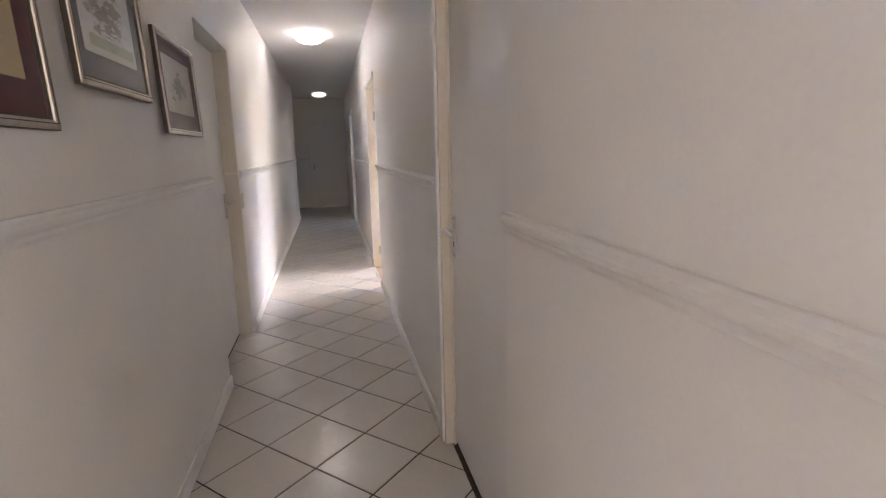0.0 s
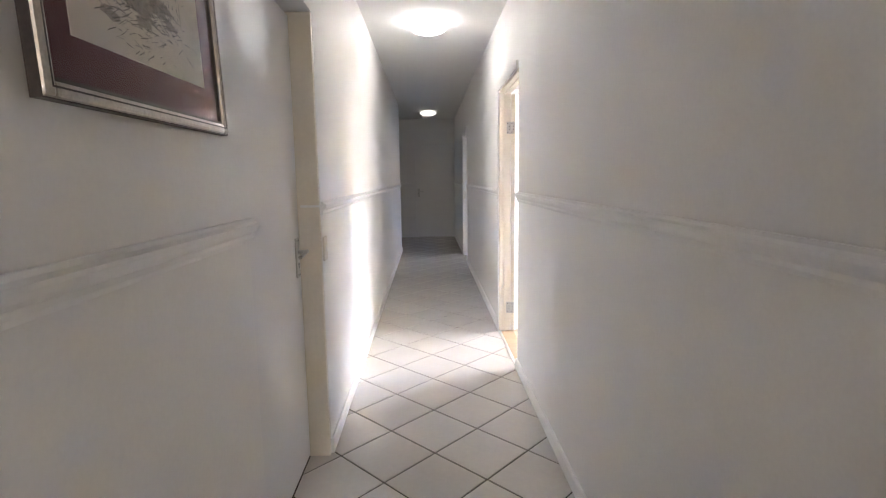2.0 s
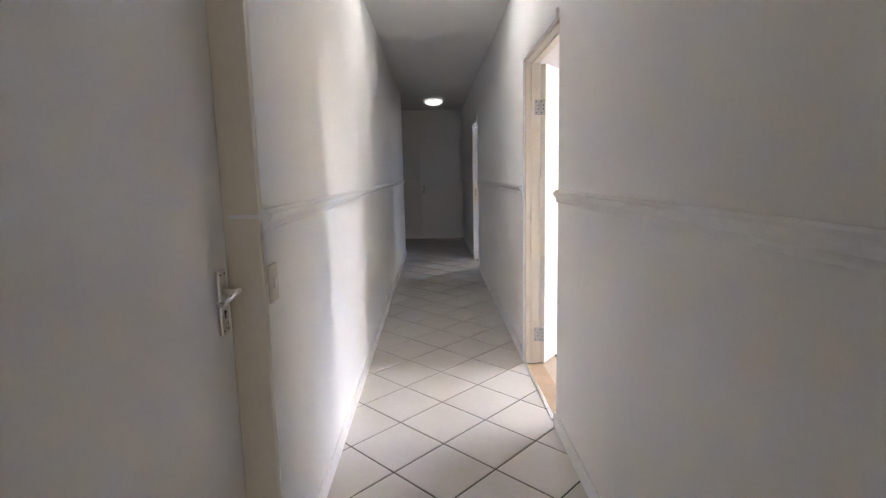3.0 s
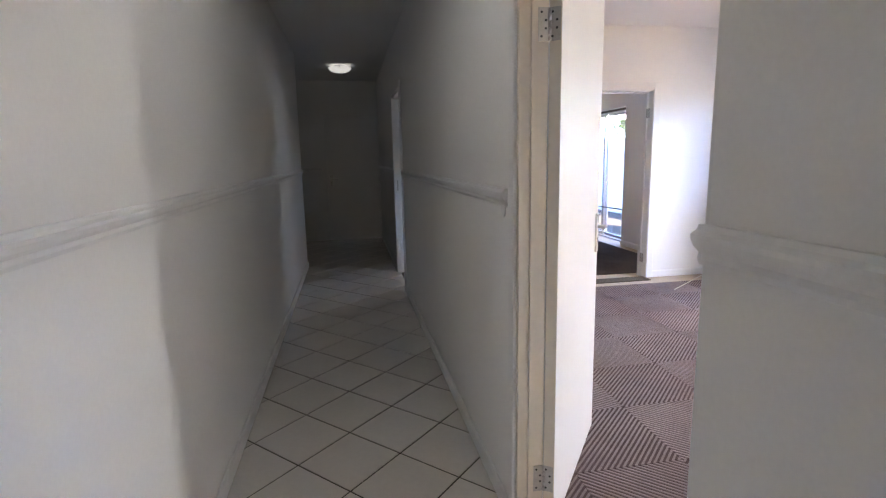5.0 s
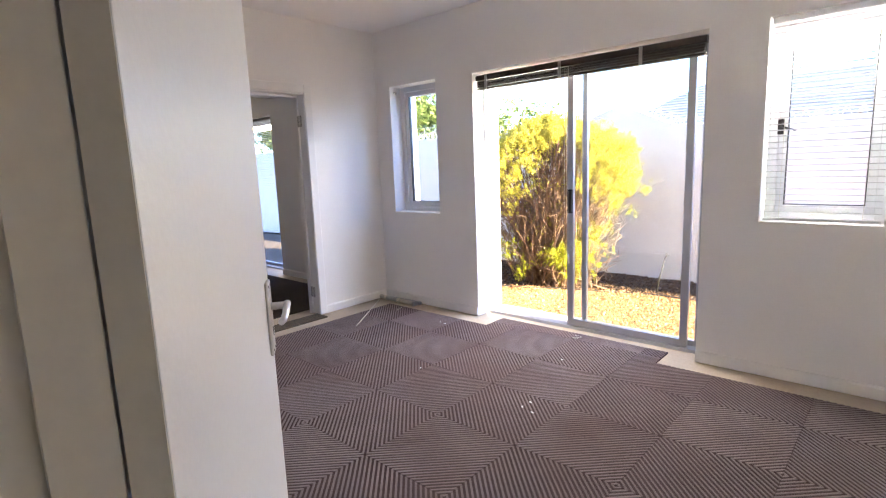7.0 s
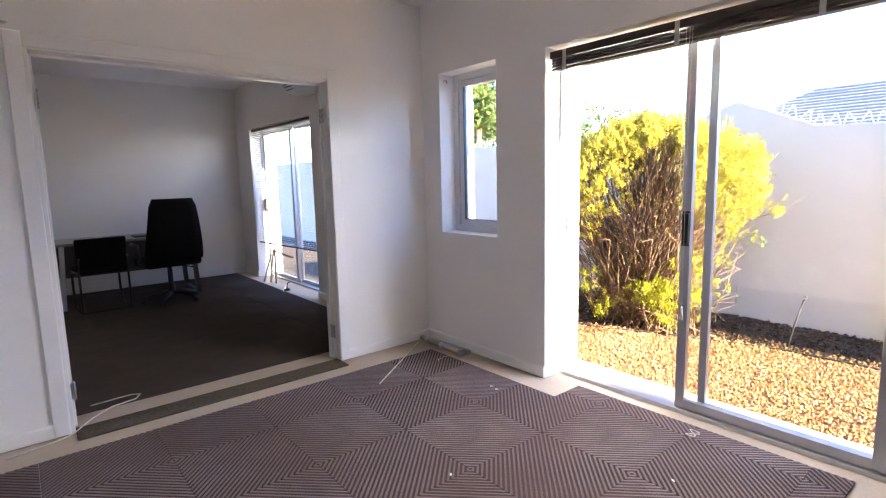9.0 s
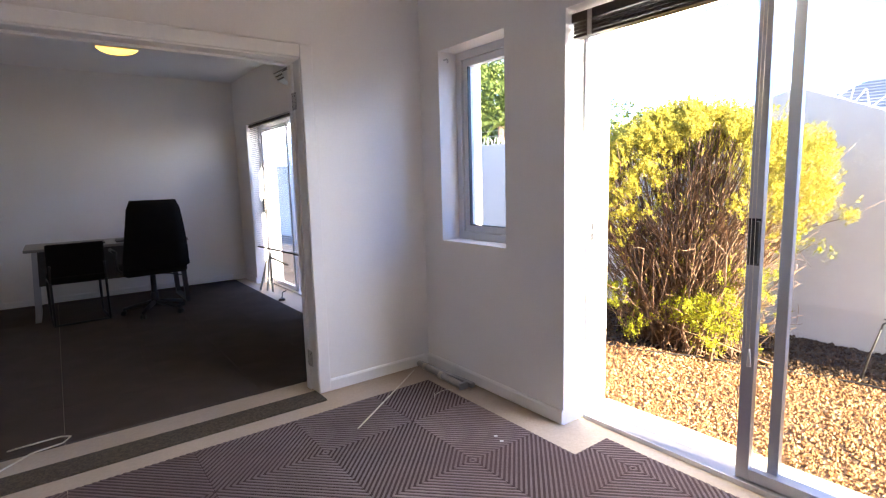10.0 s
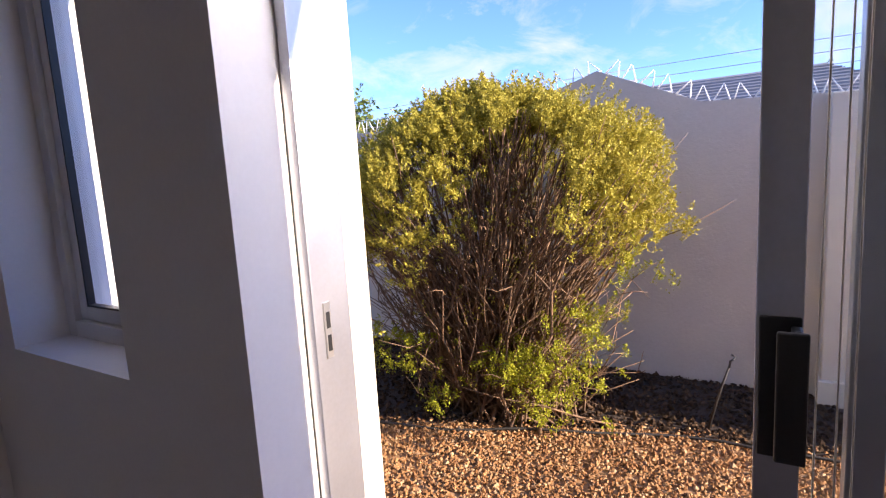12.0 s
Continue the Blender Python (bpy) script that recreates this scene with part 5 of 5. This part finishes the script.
# gravel and soil
def heap(name, count, area, size, mat, z, keep, label, seed, category):
    r = np.random.default_rng(seed)
    x = r.uniform(area[0], area[1], count)
    y = r.uniform(area[2], area[3], count)
    ok = keep(x, y, r.uniform(0, 1, count))
    x, y = x[ok], y[ok]
    n = len(x)
    base = np.array([(1, 0, 0), (0, 1, 0), (-1, 0, 0), (0, -1, 0), (0.1, 0.1, 0.8), (0, 0, -0.6)], float)
    tri = np.array([(0, 1, 4), (1, 2, 4), (2, 3, 4), (3, 0, 4), (1, 0, 5), (2, 1, 5), (3, 2, 5), (0, 3, 5)])
    s = r.uniform(size[0], size[1], (n, 1, 1)) * r.uniform(0.6, 1.3, (n, 1, 3))
    v = base[None] * (1 + r.uniform(-0.25, 0.25, (n, 6, 3))) * s
    a = r.uniform(0, 2 * np.pi, n)
    t = r.uniform(-0.5, 0.5, n)
    c, sn = np.cos(a)[:, None], np.sin(a)[:, None]
    vx, vy, vz = v[..., 0] * c - v[..., 1] * sn, v[..., 0] * sn + v[..., 1] * c, v[..., 2] + v[..., 0] * t[:, None] * 0.6
    p = np.stack([vx + x[:, None], vy + y[:, None], vz + z + r.uniform(-0.004, 0.008, n)[:, None]], -1).reshape(-1, 3)
    f = (tri[None] + (np.arange(n) * 6)[:, None, None]).reshape(-1, 3)
    me = bpy.data.meshes.new(name)
    me.from_pydata(p.tolist(), [], f.tolist())
    me.materials.append(mat)
    me.update()
    return tagged(new(name, me), label, category, kind="stuff")


def edge(y):
    return np.where(y > 8.1, 6.76 - 0.30 * (y - 8.1), 6.78 - 0.05 * (y - 8.1)) + 0.05 * np.sin(y * 2.3) + 0.03 * np.sin(y * 6.1)


bm = bmesh.new()
rows = [(float(edge(np.array(yy))) + 0.02, yy) for yy in np.linspace(2, 15, 60)]
left = [bm.verts.new((XO, yy, GROUND - 0.004)) for _, yy in rows]
right = [bm.verts.new((xx, yy, GROUND - 0.004)) for xx, yy in rows]
for i in range(len(rows) - 1):
    bm.faces.new((left[i], right[i], right[i + 1], left[i + 1]))
tagged(link("gravel_bed", bm, PEBBLE), "packed tan gravel beside the house", "gravel", kind="structure")
heap("gravel", 70000, (XO + 0.1, 7.2, 6.2, 13.2), (0.006, 0.0165), STONES, GROUND + 0.004, lambda x, y, u: (x < edge(y) + 0.5 * (u - 0.7).clip(0)) , "loose tan and ochre gravel stones", 3, "gravel")
heap("shaded_soil_clods", 12000, (6.0, 7.72, 6.2, 12.0), (0.006, 0.024), SHADED_MULCH, GROUND - 0.006, lambda x, y, u: x > edge(y) - 0.12 + 0.2 * u, "crumbled soil and mulch under the bush, coloured darker for the shadow there", 5, "soil")


# ---- bush ----
def leaf_mesh(name, anchors, n_leaf, length, size, mat, r, spread=0.03):
    """Upright sprigs of small leaves: one stem of leaves for each anchor (place, direction)."""
    P, F = [], []
    base = 0
    for p, d in anchors:
        d = d / np.linalg.norm(d)
        L = length * r.uniform(0.6, 1.25)
        t = r.uniform(0, 1, n_leaf)
        ctr = p[None] + d[None] * (t * L)[:, None] + r.normal(0, spread * 0.35, (n_leaf, 3)) * (1.1 - t[:, None])
        ax = d[None] * 0.9 + r.normal(0, 0.75, (n_leaf, 3))
        ax /= np.linalg.norm(ax, axis=1)[:, None]
        sd = np.cross(ax, r.normal(0, 1, (n_leaf, 3)))
        sd /= np.linalg.norm(sd, axis=1)[:, None] + 1e-9
        s = size * r.uniform(0.6, 1.3, n_leaf)[:, None]
        q = np.stack([ctr, ctr + ax * s * 0.5 + sd * s * 0.28, ctr + ax * s, ctr + ax * s * 0.5 - sd * s * 0.28], 1)
        P.append(q.reshape(-1, 3))
        F.append((np.arange(n_leaf) * 4)[:, None] + np.arange(4)[None] + base)
        base += n_leaf * 4
    me = bpy.data.meshes.new(name)
    me.from_pydata(np.concatenate(P).tolist(), [], np.concatenate(F).tolist())
    me.materials.append(mat)
    me.update()
    return me


BX, BY = 6.72, 9.52
bush = empty("bush", pose(BX, BY, GROUND), "large shrub, yellow-green dome over bare brown branches", "bush")
rb = np.random.default_rng(12)


def crown_surface(a, e):
    """Half widths of the crown, uneven with the angle; a round, e from rim (0) to top (1)."""
    rx = 0.80 + 0.07 * math.sin(3 * a + 1) + 0.05 * math.sin(5 * a)
    ry = 1.30 + 0.10 * math.sin(2 * a + 0.6) + 0.06 * math.sin(7 * a)
    c = math.cos(e * math.pi / 2)
    return np.array([rx * c * math.cos(a), ry * c * math.sin(a), 1.50 + (0.70 + 0.05 * math.sin(4 * a + 2) * c) * math.sin(e * math.pi / 2)])


stems = bmesh.new()
tips = []
for k in range(340):
    a = rb.uniform(0, 2 * math.pi)
    e = rb.uniform(-0.28, 0.85) ** 1
    tip = crown_surface(a, max(e, 0)) * np.array([1, 1, 1])
    if e < 0:
        tip[2] -= 0.55 * abs(e) / 0.28 * rb.uniform(0.3, 1)
        tip[:2] *= 1 - 0.35 * abs(e) / 0.28
    tip *= np.array([0.93, 0.93, 0.95])
    b = np.array([rb.normal(0, 0.13), rb.normal(0, 0.20), -0.03])
    pts = []
    m = 7
    bend = rb.normal(0, 0.07, 3)
    for i in range(m):
        t = i / (m - 1)
        p = b + (tip - b) * np.array([t ** 1.15, t ** 1.15, t ** 0.92]) + bend * math.sin(t * math.pi) + rb.normal(0, 0.018, 3) * (0 < i < m - 1)
        pts.append(p)
    r0 = rb.uniform(0.006, 0.016)
    tube(stems, [tuple(p) for p in pts], r0, 4, r_end=0.0035)
    for q in range(4):
        i = int(rb.integers(2, m - 1))
        o = pts[i]
        d = (pts[i + 1] - pts[i])
        d = d / np.linalg.norm(d) + rb.normal(0, 0.45, 3)
        d[2] = abs(d[2]) * 0.6 + 0.15
        L = rb.uniform(0.12, 0.34)
        mid = o + d * L * 0.55 + rb.normal(0, 0.015, 3)
        end = o + d * L + np.array([0, 0, 0.04])
        tube(stems, [tuple(o), tuple(mid), tuple(end)], 0.0045, 3, r_end=0.002)
        tips.append(end)
    tips.append(pts[-1])
for k in range(260):
    a = rb.uniform(0, 2 * math.pi)
    rad = rb.uniform(0.35, 1.0)
    tip = np.array([0.72 * rad * math.cos(a), 1.12 * rad * math.sin(a), rb.uniform(0.36, 1.15)])
    b = np.array([rb.normal(0, 0.14), rb.normal(0, 0.24), -0.03])
    mid = (b + tip) / 2 + rb.normal(0, 0.06, 3) - np.array([0, 0, 0.05])
    pts = [b, (b + mid) / 2 + rb.normal(0, 0.02, 3), mid, (mid + tip) / 2 + rb.normal(0, 0.03, 3), tip]
    tube(stems, [tuple(p) for p in pts], rb.uniform(0.004, 0.010), 4, r_end=0.0025)
    for q in range(4):
        o = pts[int(rb.integers(1, 5))]
        end = o + rb.normal(0, 0.11, 3) + np.array([0, 0, 0.07])
        tube(stems, [tuple(o), tuple((o + end) / 2 + rb.normal(0, 0.01, 3)), tuple(end)], 0.0035, 3, r_end=0.0018)
        if rb.uniform() < 0.22:
            tips.append(end)
part("branch_tangle", stems, BARK, bush, "tangle of bare brown branches")

anch = []
for k in range(1750):
    a = rb.uniform(0, 2 * math.pi)
    e = rb.uniform(0.0, 1.0)
    lump = 0.5 + 0.5 * math.sin(a * 6 + e * 9) * math.sin(a * 3.3 - e * 7)
    if rb.uniform() > 0.35 + 0.9 * lump:
        continue
    depth = rb.uniform(0.55, 1.0) ** 0.5
    c = crown_surface(a, e) * np.array([depth, depth, 1.0])
    c[2] -= rb.uniform(0.0, 0.16) + 0.12 * (1 - lump)
    if e < 0.2:
        c[2] -= rb.uniform(0, 0.24)
    if e < 0.4 and c[1] > -0.15 and c[0] < 0.1:
        c[2] -= rb.uniform(0, 0.14)
    # a hollow in the side that faces the house, where the bare stems show
    if c[0] < -0.05 and -0.72 < c[1] < -0.12 and c[2] < 1.98 - 0.7 * abs(c[1] + 0.42):
        continue
    out = np.array([c[0] * 0.9, c[1] * 0.55, 0.45 + 0.5 * e])
    out /= np.linalg.norm(out)
    wide = rb.uniform(0.025, 0.055)
    for q in range(int(rb.integers(7, 14))):
        d = out + rb.normal(0, 0.42, 3) + np.array([0, 0, 0.30])
        anch.append((c + rb.normal(0, wide, 3), d))
me = leaf_mesh("foliage", anch, 34, 0.065, 0.0150, LEAF, rb, 0.03)
crown = tagged(new("crown", me), kind="stuff")
crown.parent = bush
crown["label"] = "dense yellow-green sprigs of small leaves"
low = []
for cx, cy, cz, n, sp in ((-0.42, -0.55, 0.42, 120, 0.17), (-0.30, -0.30, 0.36, 50, 0.13), (-0.45, 0.42, 0.50, 40, 0.15), (-0.2, 0.75, 0.45, 20, 0.16), (-0.28, -0.78, 0.75, 26, 0.08), (-0.5, 0.10, 0.26, 16, 0.12), (-0.1, -0.95, 1.05, 18, 0.10)):
    for k in range(n):
        p = np.array([cx, cy, cz]) + rb.normal(0, 1, 3) * np.array([sp, sp, sp * 0.7])
        low.append((p, np.array([-0.25, -0.1, 0.8]) + rb.normal(0, 0.35, 3)))
part_low = new("low_shoot_foliage", leaf_mesh("low_shoot_foliage", low, 56, 0.10, 0.0165, SHOOT, rb, 0.06))
part_low.parent = bush
part_low["label"] = "fresh green shoots near the base"
sparse = [(np.array(t), np.array([0, 0, 1]) + rb.normal(0, 0.3, 3)) for t in tips if rb.uniform() < 0.22]
sp_ob = new("sparse_leaves", leaf_mesh("sparse_leaves", sparse, 12, 0.08, 0.02, LEAF, rb, 0.05))
sp_ob.parent = bush
sp_ob["label"] = "thin leaves on the lower branches"


# ---- distance ----
def tree(x, y, h, w, seed, label):
    r = np.random.default_rng(seed)
    root = empty("tree", pose(x, y, GROUND), label, "tree")
    bm = bmesh.new()
    tube(bm, [(0, 0, -0.1), (0.1, 0.05, h * 0.35), (0.0, 0.1, h * 0.7)], 0.16, 7, r_end=0.06)
    for k in range(14):
        a = r.uniform(0, 6.28)
        z = h * r.uniform(0.3, 0.6)
        tube(bm, [(0.05, 0.05, z), (w * 0.3 * math.cos(a), w * 0.3 * math.sin(a), z + h * 0.14), (w * 0.55 * math.cos(a), w * 0.55 * math.sin(a), z + h * 0.26)], 0.05, 5, r_end=0.015)
    part("trunk", bm, BARK, root)
    an = []
    for k in range(60):
        a, e = r.uniform(0, 6.28), r.uniform(-0.5, 1)
        c = np.array([w * 0.8 * math.cos(a) * math.cos(e), w * 0.8 * math.sin(a) * math.cos(e), h * 0.66 + h * 0.30 * math.sin(e)]) * r.uniform(0.75, 1.05)
        for q in range(16):
            an.append((c + r.normal(0, w * 0.13, 3), r.normal(0, 1, 3) + np.array([0, 0, 0.5])))
    ob = new("crown", leaf_mesh("tree_crown", an, 16, 0.4, 0.16, TREELEAF, r, 0.35))
    ob.parent = root
    return root


tree(15.5, 20.5, 4.8, 2.6, 21, "leafy green tree behind the boundary wall")
tree(14.6, 22.0, 6.2, 2.3, 22, "leafy green tree behind the boundary wall")
tree(14.0, 25.5, 5.6, 2.8, 25, "leafy green tree behind the boundary wall")
tree(26.3, 24.0, 4.9, 3.4, 27, "leafy green tree far behind the boundary wall")
tree(30.0, 6.0, 4.6, 3.0, 24, "distant green tree beyond the neighbour's house")


def palm(x, y, h, seed, label):
    r = np.random.default_rng(seed)
    root = empty("palm_tree", pose(x, y, GROUND), label, "palm tree")
    bm = bmesh.new()
    tube(bm, [(0, 0, -0.1), (0.05, 0, h * 0.5), (0, 0, h)], 0.14, 8, r_end=0.10)
    part("trunk", bm, BARK, root)
    for k in range(18):
        a = k * 2.4
        up = r.uniform(-0.1, 0.9)
        bm = bmesh.new()
        n = 14
        prev = None
        for i in range(n):
            t = i / (n - 1)
            c = Vector((0.7 * t * math.cos(a), 0.7 * t * math.sin(a), h + 0.8 * t * up - 0.35 * t * t))
            s = Vector((-math.sin(a), math.cos(a), 0)) * (0.16 * math.sin(math.pi * min(1, t + 0.12)))
            for sg in (-1, 1):
                bm.faces.new([bm.verts.new(v) for v in (c, c + s * sg + Vector((0, 0, 0.10)) + Vector((0.12 * math.cos(a), 0.12 * math.sin(a), 0)), c + Vector((0.05 * math.cos(a), 0.05 * math.sin(a), 0.0)))])
        part("frond", bm, TREELEAF, root)
    return root


palm(8.5, 10.95, 2.05, 3, "palm with arching fronds behind the boundary wall")
palm(13.5, 19.2, 3.2, 5, "palm with arching fronds behind the boundary wall")


def house(x0, x1, y0, y1, eave, ridge, label):
    root = empty("neighbour_house", pose((x0 + x1) / 2, (y0 + y1) / 2, GROUND), label, "house")
    w, d = (x1 - x0) / 2, (y1 - y0) / 2
    bm = bmesh.new()
    box(bm, -w, w, -d, d, 0, eave)
    part("house_wall", bm, NEIGHBOUR, root)
    o = 0.4
    bm = bmesh.new()
    a = [bm.verts.new(v) for v in ((-w - o, -d - o, eave), (w + o, -d - o, eave), (w + o, d + o, eave), (-w - o, d + o, eave))]
    r0, r1 = bm.verts.new((0, -d + w, ridge)), bm.verts.new((0, d - w, ridge))
    for f in ((a[0], a[1], r0), (a[1], a[2], r1, r0), (a[2], a[3], r1), (a[3], a[0], r0, r1), (a[3], a[2], a[1], a[0])):
        bm.faces.new(f)
    roof = part("roof", bm, SLATE, root, "grey tiled hipped roof")
    # tile courses on the slope that faces the garden
    for k in range(1, 16):
        t = k / 16
        bm = bmesh.new()
        ya, yb = -d - o + t * (w + o), d + o - t * (w + o)
        xx, zz = -(w + o) * (1 - t), eave + (ridge - eave) * t
        box(bm, xx - 0.03, xx + 0.03, ya, yb, zz - 0.01, zz + 0.035)
        part("tile_course", bm, SLATE, roof)
    bm = bmesh.new()
    box(bm, -w - o - 0.06, -w - o, -d - o, d + o, eave - 0.12, eave + 0.02)
    part("gutter", bm, SPIKE, root, "white gutter")
    return root


house(21.4, 26.6, 3.5, 15.2, 2.66, 4.5, "neighbour's house with a grey tiled hipped roof")
carpet("carpet_room", 0.80, 3.885, 5.86, 9.705, [PILE, SHADED_RIB, RIB], "worn purple-grey carpet tiles with diagonal corduroy ribs", "carpet_tile", extra=((3.885, 4.13, 7.07, 8.49),))
carpet("carpet_office", 0.70, 3.93, 10.24, 14.45, [OFFICE_PILE, OFFICE_RIB, OFFICE_RIB], "dark brown ribbed office carpet tiles", "carpet_tile", rib=0.0006)

# ---- corridor tiles ----
tiles = empty("tile_floor", pose(0, 0, 0), "pale beige ceramic tiles laid diagonally with dark joints", "floor", kind="structure")
DX, DY, TX, TY = 0.468, 0.484, -0.055, 4.865
hx, hy = DX / 2 - 0.0062, DY / 2 - 0.0064
full = None


def tile_mesh(poly):
    verts, faces = [], []
    c = len(poly)
    cx, cy = sum(p[0] for p in poly) / c, sum(p[1] for p in poly) / c
    for f, z in ((1.0, -0.008), (1.0, -0.0022), (0.994, 0.0)):
        verts.extend((cx + (x - cx) * f, cy + (y - cy) * f, z) for x, y in poly)
    faces.append(tuple(range(2 * c, 3 * c)))
    for r in (0, 1):
        for i in range(c):
            j = (i + 1) % c
            faces.append((r * c + i, r * c + j, (r + 1) * c + j, (r + 1) * c + i))
    me = bpy.data.meshes.new("floor_tile")
    me.from_pydata(verts, [], faces)
    me.materials.append(TILE)
    me.update()
    return me


for i in range(-10, 8):
    for j in range(-48, 42):
        if (i + j) % 2 == 0:
            continue
        cx, cy = TX + i * DX / 2, TY + j * DY / 2
        if cx > 1.0 or cx < -2.3 or cy < YBACK - 0.4 or cy > YEND + 0.4:
            continue
        x0 = XL - 0.1 if cy < 11.5 else -2.0
        poly = clip_poly([(hx, 0), (0, hy), (-hx, 0), (0, -hy)], x0 - cx, XR + 0.03 - cx, YBACK - cy, YEND - cy)
        if not poly or (max(p[0] for p in poly) - min(p[0] for p in poly)) < 0.012:
            continue
        if len(poly) == 4 and abs(poly[0][0] - hx) < 1e-6 and min(p[0] for p in poly) < -hx + 1e-6:
            full = full or tile_mesh(poly)
            me = full
        else:
            me = tile_mesh(poly)
        ob = new("floor_tile", me)
        ob.matrix_basis = pose(cx, cy, 0)
        ob.parent = tiles
